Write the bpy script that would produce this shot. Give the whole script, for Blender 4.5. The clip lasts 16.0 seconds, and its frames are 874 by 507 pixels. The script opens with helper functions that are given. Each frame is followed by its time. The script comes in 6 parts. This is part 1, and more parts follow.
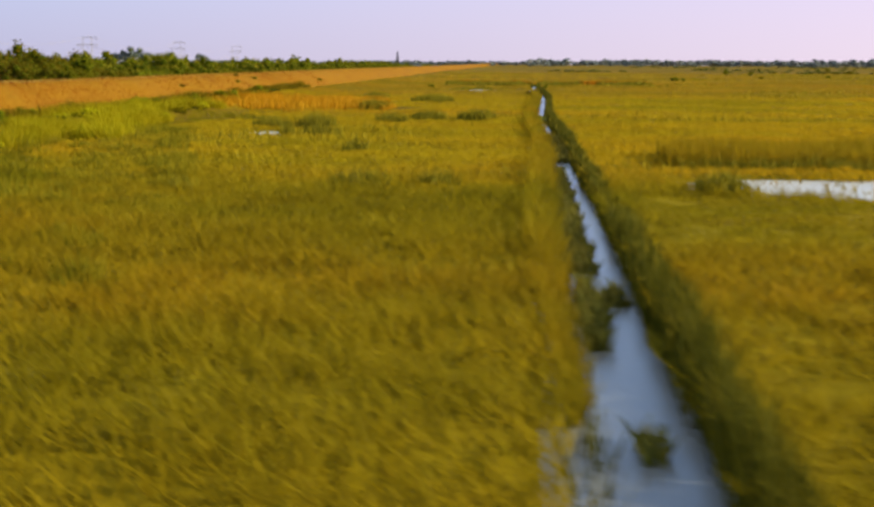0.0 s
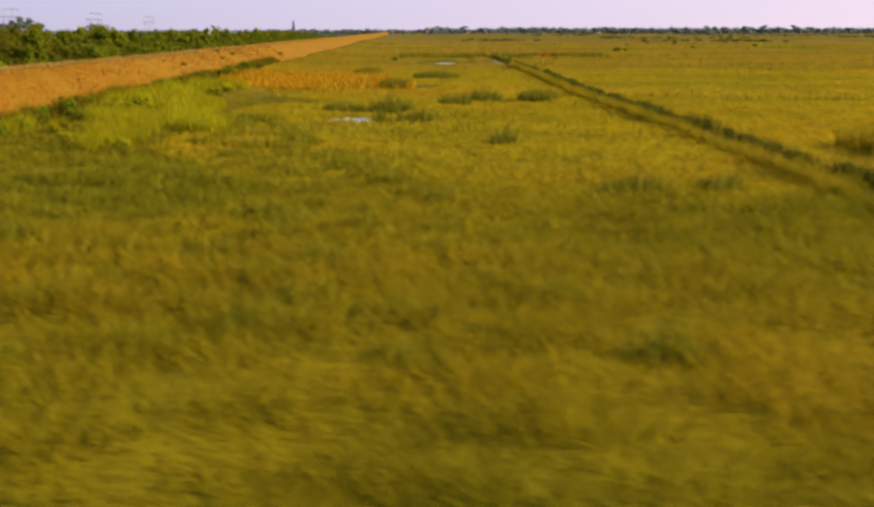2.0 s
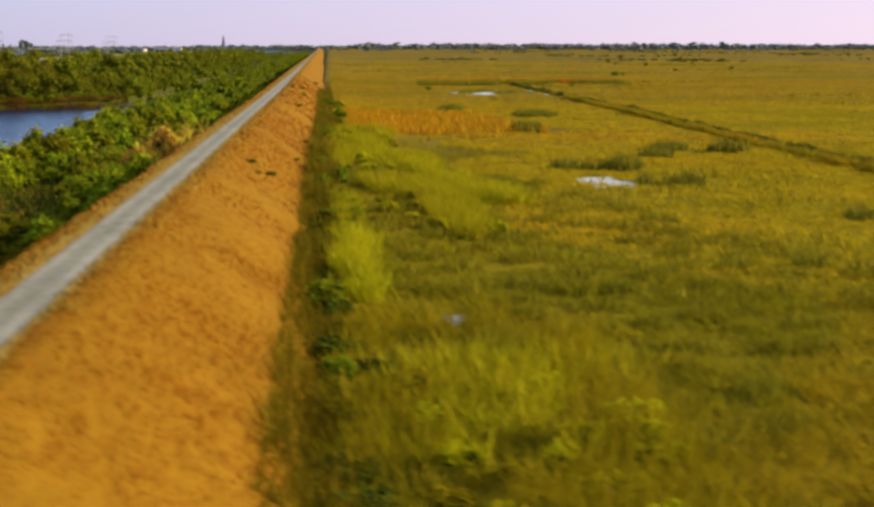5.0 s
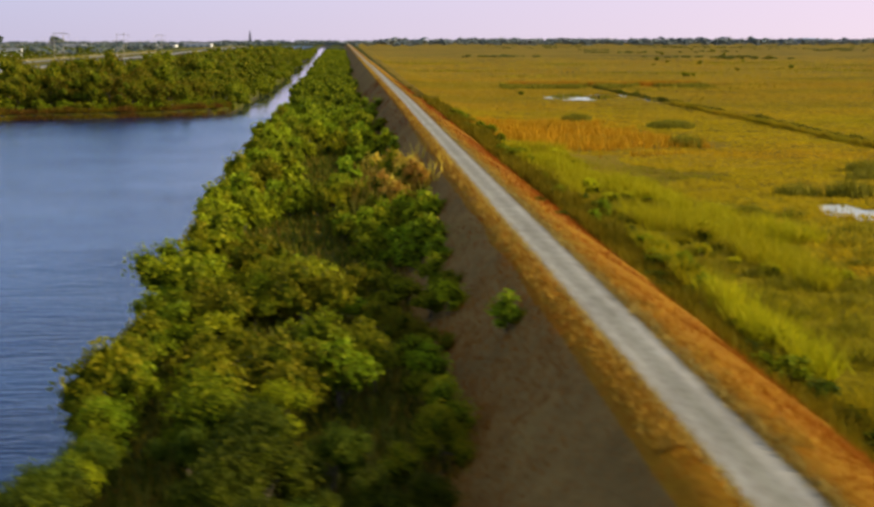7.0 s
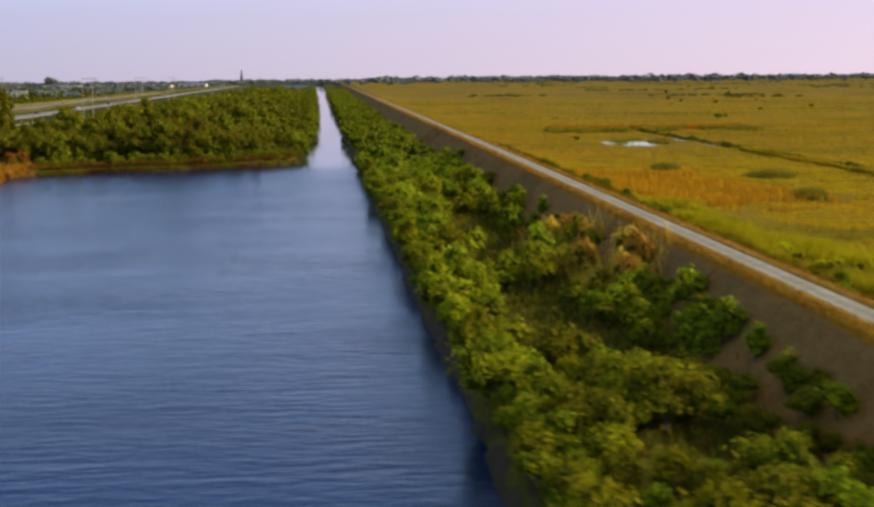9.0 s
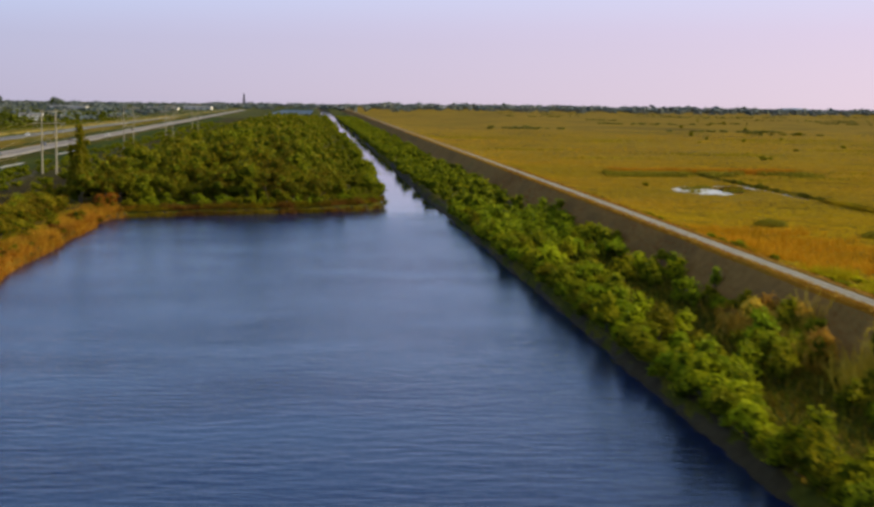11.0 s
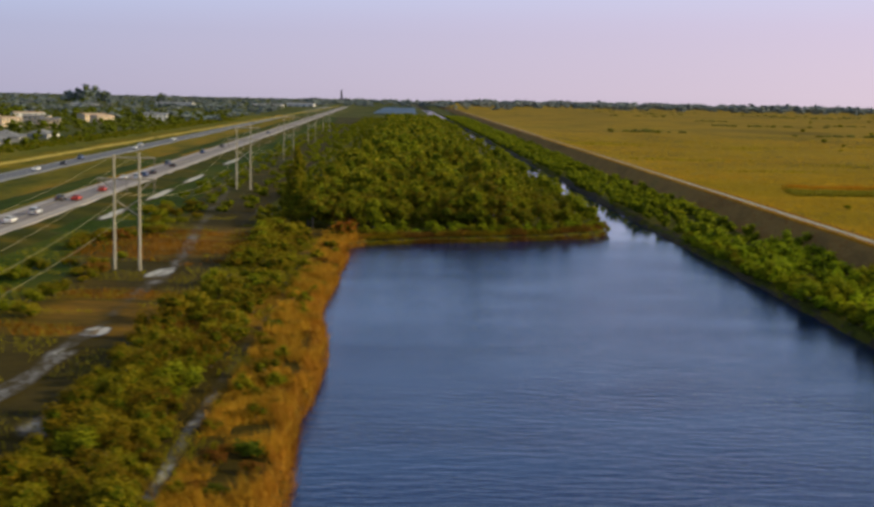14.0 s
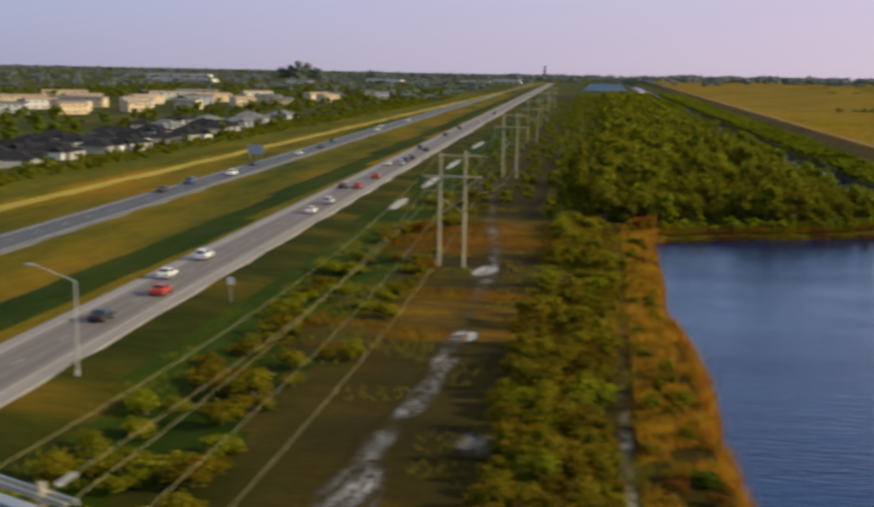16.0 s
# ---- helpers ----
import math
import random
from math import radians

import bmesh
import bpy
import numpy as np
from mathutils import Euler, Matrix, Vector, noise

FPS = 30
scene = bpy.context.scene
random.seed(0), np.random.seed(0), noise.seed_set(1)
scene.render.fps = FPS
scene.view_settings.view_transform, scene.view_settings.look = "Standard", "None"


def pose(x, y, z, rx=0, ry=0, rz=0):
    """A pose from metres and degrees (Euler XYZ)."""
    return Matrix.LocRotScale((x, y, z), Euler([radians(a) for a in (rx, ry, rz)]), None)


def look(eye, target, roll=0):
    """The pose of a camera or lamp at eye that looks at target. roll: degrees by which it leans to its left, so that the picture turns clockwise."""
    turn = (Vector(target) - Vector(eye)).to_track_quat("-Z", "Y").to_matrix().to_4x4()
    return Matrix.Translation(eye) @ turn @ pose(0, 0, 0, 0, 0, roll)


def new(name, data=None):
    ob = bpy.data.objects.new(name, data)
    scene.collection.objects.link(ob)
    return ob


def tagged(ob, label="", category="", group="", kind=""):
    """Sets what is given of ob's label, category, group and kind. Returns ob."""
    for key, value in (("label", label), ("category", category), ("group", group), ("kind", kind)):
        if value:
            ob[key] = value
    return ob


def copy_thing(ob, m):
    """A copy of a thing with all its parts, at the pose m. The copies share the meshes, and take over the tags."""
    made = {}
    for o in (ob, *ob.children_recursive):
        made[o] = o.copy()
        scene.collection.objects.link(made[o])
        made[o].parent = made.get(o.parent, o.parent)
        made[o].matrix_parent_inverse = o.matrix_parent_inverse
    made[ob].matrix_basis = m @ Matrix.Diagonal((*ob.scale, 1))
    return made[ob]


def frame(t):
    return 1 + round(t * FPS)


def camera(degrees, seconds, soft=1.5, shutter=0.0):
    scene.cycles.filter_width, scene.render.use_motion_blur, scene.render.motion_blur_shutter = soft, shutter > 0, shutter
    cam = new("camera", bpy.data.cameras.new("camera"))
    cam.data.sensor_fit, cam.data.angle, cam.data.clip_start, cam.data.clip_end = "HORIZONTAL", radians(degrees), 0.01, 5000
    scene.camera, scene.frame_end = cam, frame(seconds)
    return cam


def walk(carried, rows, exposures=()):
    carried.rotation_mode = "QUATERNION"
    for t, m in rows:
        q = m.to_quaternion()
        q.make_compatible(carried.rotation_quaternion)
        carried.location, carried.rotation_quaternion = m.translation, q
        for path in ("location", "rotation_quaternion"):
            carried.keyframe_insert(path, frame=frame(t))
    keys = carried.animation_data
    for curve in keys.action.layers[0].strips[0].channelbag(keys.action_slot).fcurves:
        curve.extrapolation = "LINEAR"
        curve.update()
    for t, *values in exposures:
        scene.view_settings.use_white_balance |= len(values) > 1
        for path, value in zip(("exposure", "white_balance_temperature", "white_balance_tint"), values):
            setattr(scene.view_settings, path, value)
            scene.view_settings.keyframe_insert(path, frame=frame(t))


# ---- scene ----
cam = camera(37.0, 16.0, soft=2.9, shutter=0.7)
PATH = [
    (0, (67.202, -20.579, 7.465), (67.075, -18.604, 7.175), 0.3),
    (0.5, (62.101, -17.242, 7.67), (62.002, -15.265, 7.389), 0.4),
    (1, (56.417, -14.495, 7.927), (56.353, -12.517, 7.64), 0.4),
    (1.5, (50.624, -12.508, 8.229), (50.608, -10.534, 7.91), -0.1),
    (2, (44.284, -10.936, 8.721), (44.322, -8.965, 8.384), -0.0),
    (2.5, (37.974, -9.208, 9.223), (38.023, -7.233, 8.913), -0.1),
    (3, (31.713, -7.017, 9.79), (31.758, -5.045, 9.462), -0.5),
    (3.2, (29.453, -6.242, 9.969), (29.501, -4.271, 9.633), -0.5),
    (5.3, (7.082, -0.786, 13.306), (7.248, 1.183, 13.002), 0.1),
    (5.5, (4.918, -0.189, 13.463), (5.084, 1.782, 13.169), 0.1),
    (6, (-0.442, 1.514, 14.207), (-0.317, 3.487, 13.908), -0.1),
    (6.5, (-5.576, 3.46, 15.094), (-5.46, 5.432, 14.776), -0.7),
    (7, (-10.818, 5.301, 15.902), (-10.686, 7.27, 15.577), 0.0),
    (7.5, (-15.695, 7.06, 16.574), (-15.53, 9.03, 16.266), 0.1),
    (8, (-20.87, 8.987, 17.31), (-20.698, 10.958, 17.021), 0.9),
    (8.5, (-25.772, 10.82, 17.83), (-25.602, 12.793, 17.548), 0.8),
    (9, (-30.721, 12.607, 18.361), (-30.566, 14.582, 18.091), -0.4),
    (9.5, (-35.505, 14.441, 19.077), (-35.343, 16.417, 18.819), -0.2),
    (9.7, (-37.498, 15.199, 19.268), (-37.323, 17.175, 19.017), -0.2),
    (11.8, (-60.193, 23.093, 24.603), (-60.029, 25.073, 24.373), 1.3),
    (12, (-62.344, 23.561, 24.794), (-62.176, 25.54, 24.56), 1.4),
    (12.5, (-67.4, 24.229, 25.856), (-67.239, 26.207, 25.615), 2.4),
    (13, (-72.622, 24.517, 26.947), (-72.51, 26.502, 26.732), 1.8),
    (13.5, (-77.68, 25.004, 28.0), (-77.609, 26.99, 27.775), 1.3),
    (14, (-82.599, 25.765, 28.961), (-82.556, 27.749, 28.719), 1.2),
    (14.5, (-87.653, 26.37, 29.886), (-87.649, 28.355, 29.642), 1.5),
    (15, (-92.964, 26.773, 30.831), (-93.042, 28.755, 30.57), 1.4),
    (15.5, (-98.281, 26.94, 31.568), (-98.439, 28.913, 31.285), 1.6),
    (16, (-103.7, 26.954, 32.234), (-103.949, 28.918, 31.948), 1.1),
]
walk(cam, [(t, look(eye, target, roll)) for t, eye, target, roll in PATH],
     exposures=[(0, .48), (6, .46), (9, .32), (12.5, .17), (16, .09)])

# ---- world and light ----
SUN_EL, SUN_AZ = radians(22), radians(-4)      # azimuth from +x towards +y
to_sun = Vector((math.cos(SUN_EL) * math.cos(SUN_AZ), math.cos(SUN_EL) * math.sin(SUN_AZ), math.sin(SUN_EL)))
world = bpy.data.worlds.new("world")
scene.world = world
world.use_nodes = True
wn, wl = world.node_tree.nodes, world.node_tree.links
sky = wn.new("ShaderNodeTexSky")
sky.sky_type, sky.sun_disc = 'NISHITA', False
sky.sun_elevation, sky.sun_rotation = SUN_EL, radians(90) - SUN_AZ
sky.altitude, sky.air_density, sky.dust_density, sky.ozone_density = 5, 1.2, 1.5, 2.0


def wramp(fac, stops):
    r = wn.new("ShaderNodeValToRGB")
    els = r.color_ramp.elements
    while len(els) < len(stops):
        els.new(0.5)
    for e, (p, c) in zip(els, stops):
        e.position, e.color = p, (*c, 1)
    wl.new(fac, r.inputs[0])
    return r.outputs[0]


tc = wn.new("ShaderNodeTexCoord")
sep = wn.new("ShaderNodeSeparateXYZ")
wl.new(tc.outputs["Generated"], sep.inputs[0])
side = wn.new("ShaderNodeMapRange")            # 0 away from the sun, 1 towards it
side.inputs["From Min"].default_value, side.inputs["From Max"].default_value = -0.55, 0.55
wl.new(sep.outputs["X"], side.inputs["Value"])
up = wn.new("ShaderNodeMapRange")
up.inputs["From Min"].default_value, up.inputs["From Max"].default_value = -0.05, 1.0
wl.new(sep.outputs["Z"], up.inputs["Value"])
cool = wramp(up.outputs[0], [(0.0, (.33, .37, .52)), (.05, (.355, .37, .555)), (.09, (.34, .40, .63)), (.14, (.44, .60, .93)), (.21, (.44, .70, 1.15)), (.30, (.23, .45, .87)), (.42, (.05, .13, .36)), (.66, (.17, .20, .25)), (1.0, (.34, .32, .23))])
warm = wramp(up.outputs[0], [(0.0, (.66, .54, .60)), (.05, (.83, .66, .77)), (.10, (.74, .60, .79)), (.145, (.66, .66, .90)), (.21, (.57, .71, 1.06)), (.30, (.36, .52, .86)), (.42, (.18, .30, .56)), (.66, (.25, .27, .30)), (1.0, (.34, .32, .23))])
mx = wn.new("ShaderNodeMix"); mx.data_type = 'RGBA'
wl.new(side.outputs[0], mx.inputs[0]); wl.new(cool, mx.inputs[6]); wl.new(warm, mx.inputs[7])
sc = wn.new("ShaderNodeMix"); sc.data_type, sc.blend_type = 'RGBA', 'MULTIPLY'
sc.inputs[0].default_value = 1.0
sc.inputs[7].default_value = (.1, .1, .1, 1)
wl.new(sky.outputs[0], sc.inputs[6])
mix = wn.new("ShaderNodeMix"); mix.data_type = 'RGBA'
mix.inputs[0].default_value = 0.85
wl.new(sc.outputs[2], mix.inputs[6]); wl.new(mx.outputs[2], mix.inputs[7])
wl.new(mix.outputs[2], wn["Background"].inputs[0])
wn["Background"].inputs[1].default_value = 1.0
sun = bpy.data.lights.new("sun", 'SUN')
sun.energy, sun.angle, sun.color = 3.6, radians(0.5), (1.0, .86, .55)
new("sun", sun).matrix_world = look(to_sun * 500, (0, 0, 0))


# ---- materials ----
def nodes_of(name):
    m = bpy.data.materials.new(name)
    m.use_nodes = True
    return m, m.node_tree.nodes, m.node_tree.links, m.node_tree.nodes["Principled BSDF"]


def ramp(nt, fac, stops):
    r = nt.nodes.new("ShaderNodeValToRGB")
    els = r.color_ramp.elements
    while len(els) < len(stops):
        els.new(0.5)
    for e, (p, c) in zip(els, stops):
        e.position, e.color = p, (*c, 1)
    if fac is not None:
        nt.links.new(fac, r.inputs[0])
    return r.outputs[0]


def noise_at(nt, scale, stretch=(1, 1, 1), detail=3.0, rough=0.55, space="Position"):
    """Noise over world positions (or object space), in features of 1/scale metres."""
    if space == "Position":
        src = nt.nodes.new("ShaderNodeNewGeometry").outputs["Position"]
    else:
        src = nt.nodes.new("ShaderNodeTexCoord").outputs[space]
    mp = nt.nodes.new("ShaderNodeMapping")
    mp.inputs["Scale"].default_value = stretch
    nt.links.new(src, mp.inputs[0])
    n = nt.nodes.new("ShaderNodeTexNoise")
    n.inputs["Scale"].default_value, n.inputs["Detail"].default_value, n.inputs["Roughness"].default_value = scale, detail, rough
    nt.links.new(mp.outputs[0], n.inputs["Vector"])
    return n.outputs[0]


def mixed(nt, fac, a, b, mode='MIX'):
    m = nt.nodes.new("ShaderNodeMix")
    m.data_type, m.blend_type = 'RGBA', mode
    for sock, v in ((m.inputs[0], fac), (m.inputs[6], a), (m.inputs[7], b)):
        if hasattr(v, "node"):
            nt.links.new(v, sock)
        elif isinstance(v, tuple):
            sock.default_value = (*v, 1)
        else:
            sock.default_value = v
    return m.outputs[2]


def spread(nt, v, lo, hi):
    r = nt.nodes.new("ShaderNodeMapRange")
    r.inputs["From Min"].default_value, r.inputs["From Max"].default_value = lo, hi
    nt.links.new(v, r.inputs["Value"])
    return r.outputs[0]


def bump(nt, b, height, strength, dist):
    n = nt.nodes.new("ShaderNodeBump")
    n.inputs["Strength"].default_value, n.inputs["Distance"].default_value = strength, dist
    nt.links.new(height, n.inputs["Height"])
    nt.links.new(n.outputs[0], b.inputs["Normal"])


def earth(name, stops, stops2, big=0.03, small=0.6, stretch=(1, 1, 1), rough=0.9, bumpy=0.6, dist=0.15):
    """A matte ground cover: two ramps of colour, one over patches and one over grain."""
    m, n, l, b = nodes_of(name)
    nt = m.node_tree
    pa = ramp(nt, noise_at(nt, big, stretch, 4), stops)
    gr = ramp(nt, noise_at(nt, small, stretch, 6, 0.65), stops2)
    l.new(mixed(nt, 1.0, pa, gr, 'MULTIPLY'), b.inputs["Base Color"])
    b.inputs["Roughness"].default_value = rough
    b.inputs["Specular IOR Level"].default_value = 0.03
    if bumpy:
        bump(nt, b, noise_at(nt, small * 2.5, stretch, 5), bumpy, dist)
    return m


def foliage(name, stops, patch=None, big=0.02, rough=0.65, through_light=0.38, stretch=(1, 1, 1), broad=0.0, stand=0.0):
    """Leaves or blades: colour by leaf, shifted by thing and, over wide stands, by patch."""
    m, n, l, b = nodes_of(name)
    nt = m.node_tree
    geo = n.new("ShaderNodeNewGeometry")
    col = ramp(nt, geo.outputs["Random Per Island"], stops)
    if patch:
        pc = ramp(nt, noise_at(nt, big, stretch, 4, 0.6), patch)
        col = mixed(nt, 1.0, col, pc, 'MULTIPLY')
    if broad:
        col = mixed(nt, 1.0, col, ramp(nt, noise_at(nt, broad, (.5, 1, 1), 3), [(.34, (.76, .87, .82)), (.46, (1.0, 1.04, .95)), (.56, (1.08, 1.03, .95)), (.68, (1.10, .93, .88))]), 'MULTIPLY')
    if not stand:                               # single plants differ in tone; stands of one grass don't
        oi = n.new("ShaderNodeObjectInfo")
        hs = n.new("ShaderNodeHueSaturation")
        l.new(spread(nt, oi.outputs["Random"], -11.0, 13.0), hs.inputs["Hue"])
        mr = n.new("ShaderNodeMapRange")
        mr.inputs["To Min"].default_value, mr.inputs["To Max"].default_value = 0.72, 1.25
        l.new(oi.outputs["Random"], mr.inputs["Value"])
        l.new(mr.outputs[0], hs.inputs["Value"])
        l.new(col, hs.inputs["Color"])
        col = hs.outputs[0]
    l.new(col, b.inputs["Base Color"])
    b.inputs["Roughness"].default_value = rough
    b.inputs["Specular IOR Level"].default_value = 0.06
    if stand:                                   # blades share part of their stand's upward-facing shading
        vm = n.new("ShaderNodeVectorMath"); vm.operation = 'SCALE'
        vm.inputs["Scale"].default_value = 1 - stand
        l.new(geo.outputs["Normal"], vm.inputs[0])
        va = n.new("ShaderNodeVectorMath"); va.operation = 'ADD'
        va.inputs[1].default_value = (.3 * stand, 0, stand)
        l.new(vm.outputs[0], va.inputs[0])
        vn = n.new("ShaderNodeVectorMath"); vn.operation = 'NORMALIZE'
        l.new(va.outputs[0], vn.inputs[0])
        l.new(vn.outputs[0], b.inputs["Normal"])
    if through_light:
        tr = n.new("ShaderNodeBsdfTranslucent")
        l.new(col, tr.inputs[0])
        ms = n.new("ShaderNodeMixShader")
        ms.inputs[0].default_value = through_light
        l.new(b.outputs[0], ms.inputs[1]); l.new(tr.outputs[0], ms.inputs[2])
        l.new(ms.outputs[0], n["Material Output"].inputs[0])
    return m


def plain(name, col, rough=0.6, metal=0.0, vary=0.15, scale=1.5, space="Object"):
    m, n, l, b = nodes_of(name)
    nt = m.node_tree
    lo = tuple(c * (1 - vary) for c in col); hi = tuple(min(1, c * (1 + vary)) for c in col)
    l.new(ramp(nt, noise_at(nt, scale, (1, 1, 1), 5, 0.6, space), [(.3, lo), (.7, hi)]), b.inputs["Base Color"])
    b.inputs["Roughness"].default_value, b.inputs["Metallic"].default_value = rough, metal
    return m


def water_mat(name, deep, rough, wave, stretch, dist, ior=1.4, calm=None):
    """Rippled water; calm = (y0, y1, share) lets the ripples and the roughness fall to that share beyond y1."""
    m, n, l, b = nodes_of(name)
    nt = m.node_tree
    l.new(ramp(nt, noise_at(nt, 0.03, (1, 1, 1), 3), [(.3, deep), (.7, tuple(c * 1.35 for c in deep))]), b.inputs["Base Color"])
    b.inputs["IOR"].default_value = ior
    b.inputs["Specular Tint"].default_value = (.5, .78, 1, 1)
    fine, wide = noise_at(nt, wave, stretch, 4, 0.6), noise_at(nt, wave * 0.22, stretch, 3, 0.5)
    r = n.new("ShaderNodeMapRange")
    r.inputs["To Min"].default_value, r.inputs["To Max"].default_value = rough * .6, rough * 1.6
    l.new(noise_at(nt, 0.025, (1, .4, 1), 3), r.inputs["Value"])
    bump(nt, b, mixed(nt, 0.4, fine, wide), 1.0, dist)
    if calm:
        y = n.new("ShaderNodeSeparateXYZ")
        l.new(n.new("ShaderNodeNewGeometry").outputs["Position"], y.inputs[0])
        c = n.new("ShaderNodeMapRange")
        c.inputs["From Min"].default_value, c.inputs["From Max"].default_value, c.inputs["To Min"].default_value, c.inputs["To Max"].default_value = calm[0], calm[1], 1.0, calm[2]
        l.new(y.outputs["Y"], c.inputs["Value"])
        mu = n.new("ShaderNodeMath"); mu.operation = 'MULTIPLY'
        l.new(r.outputs[0], mu.inputs[0]); l.new(c.outputs[0], mu.inputs[1])
        l.new(mu.outputs[0], b.inputs["Roughness"])
        gust = n.new("ShaderNodeMapRange")          # wind lanes: livelier and smoother stretches
        gust.inputs["From Min"].default_value, gust.inputs["From Max"].default_value, gust.inputs["To Min"].default_value, gust.inputs["To Max"].default_value = .35, .65, .5, 1.35
        l.new(noise_at(nt, 0.045, (.6, 1.4, 1), 3), gust.inputs["Value"])
        mb = n.new("ShaderNodeMath"); mb.operation = 'MULTIPLY'
        l.new(c.outputs[0], mb.inputs[0]); l.new(gust.outputs[0], mb.inputs[1])
        l.new(mb.outputs[0], n["Bump"].inputs["Strength"])
    else:
        l.new(r.outputs[0], b.inputs["Roughness"])
    return m


M = {}
M["marsh_floor"] = earth("marsh_floor", [(.25, (.24, .195, .009)), (.45, (.32, .25, .009)), (.6, (.37, .275, .010)), (.75, (.28, .235, .010))], [(.3, (.55, .52, .45)), (.7, (1, 1, 1))], 0.035, 0.8, (.6, 1, 1))
M["marsh_blade"] = foliage("marsh_blade", [(0, (.315, .225, .008)), (.35, (.40, .284, .010)), (.7, (.465, .33, .013)), (1, (.35, .268, .010))],
                           [(.28, (.62, .64, .6)), (.42, (.92, .95, .85)), (.58, (1.0, .98, .9)), (.75, (1.06, .94, .8))], 0.07, 0.75, 0.35, (.6, 1, 1), .03, .8)
M["wide_blade"] = foliage("wide_blade", [(0, (.445, .315, .010)), (.35, (.545, .378, .012)), (.7, (.61, .422, .015)), (1, (.49, .355, .012))],
                          [(.28, (.80, .82, .72)), (.42, (.95, .97, .86)), (.56, (1.05, 1.02, .92)), (.75, (1.12, 1.0, .8))], 0.045, 0.75, 0.35, (.45, 1, 1), .03, .8)
M["green_blade"] = foliage("green_blade", [(0, (.235, .19, .007)), (.35, (.325, .258, .009)), (.7, (.40, .305, .011)), (1, (.30, .258, .009))],
                           [(.28, (.6, .64, .6)), (.45, (.92, .97, .85)), (.58, (1.05, 1.0, .9)), (.75, (1.1, 1.03, .85))], 0.09, 0.75, 0.35, (.6, 1, 1), .03, .8)
M["tan_blade"] = foliage("tan_blade", [(0, (.37, .25, .016)), (.35, (.455, .30, .02)), (.7, (.52, .34, .025)), (1, (.41, .283, .019))],
                         [(.30, (.78, .79, .7)), (.42, (.96, .96, .87)), (.56, (1.05, 1.02, .93)), (.75, (1.12, 1.0, .8))], 0.03, 0.75, 0.3, (.3, 1, 1), .012, .8)
M["isle_leaf"] = foliage("isle_leaf", [(0, (.11, .115, .03)), (.6, (.155, .16, .04)), (1, (.20, .19, .05))], None, 0.1, 0.9, 0)
M["fern"] = foliage("fern", [(0, (.38, .39, .007)), (.5, (.54, .53, .010)), (1, (.66, .60, .014))], [(.3, (.75, .8, .7)), (.7, (1.05, 1.05, .9))], 0.15, 0.7, 0.4)
M["toe_blade"] = foliage("toe_blade", [(0, (.19, .20, .008)), (.5, (.30, .295, .010)), (1, (.42, .38, .014))], [(.3, (.7, .75, .7)), (.7, (1.1, 1.05, .9))], 0.12, 0.75, 0.35)
M["mound_blade"] = foliage("mound_blade", [(0, (.17, .15, .007)), (.5, (.265, .225, .010)), (1, (.37, .30, .013))], [(.3, (.75, .82, .75)), (.7, (1.08, 1.0, .9))], 0.12, 0.75, 0.3, (1, 1, 1), 0, .35)
M["sedge"] = foliage("sedge", [(0, (.14, .13, .008)), (.5, (.235, .20, .01)), (1, (.34, .275, .015))], None, 0.1, 0.7, 0.2, (1, 1, 1), 0, .4)
M["dull_sedge"] = foliage("dull_sedge", [(0, (.25, .20, .010)), (.5, (.33, .262, .012)), (1, (.41, .31, .015))], None, 0.1, 0.7, 0.25, (1, 1, 1), 0, .5)
M["straw"] = foliage("straw", [(0, (.40, .27, .06)), (.5, (.50, .35, .08)), (1, (.56, .42, .12))], None, 0.1, 0.75, 0.2, (1, 1, 1), 0, .6)
M["verge_blade"] = foliage("verge_blade", [(0, (.40, .21, .02)), (.5, (.50, .28, .03)), (1, (.56, .35, .06))], None, 0.1, 0.75, 0.2, (1, 1, 1), 0, .6)
M["gold_blade"] = foliage("gold_blade", [(0, (.48, .28, .008)), (.5, (.64, .40, .010)), (1, (.62, .44, .016))], [(.3, (.8, .8, .8)), (.7, (1.05, .95, .8))], 0.05, 0.7, 0.2)
M["levee_floor"] = earth("levee_floor", [(.25, (.275, .132, .009)), (.5, (.335, .16, .010)), (.75, (.315, .168, .012))], [(.25, (.76, .72, .66)), (.6, (1, 1, 1))], 0.12, 1.4, (1, .5, 1), 0.9, 0.5, 0.10)
M["levee_blade"] = foliage("levee_blade", [(0, (.31, .142, .009)), (.5, (.395, .184, .011)), (1, (.43, .22, .015))], [(.3, (.8, .77, .74)), (.65, (1.05, 1, .9))], 0.15, 0.75, 0.15)
M["undergrowth"] = earth("undergrowth", [(.3, (.06, .07, .010)), (.5, (.11, .11, .014)), (.75, (.18, .14, .02))], [(.3, (.5, .5, .45)), (.7, (1, 1, 1))], 0.15, 1.0)
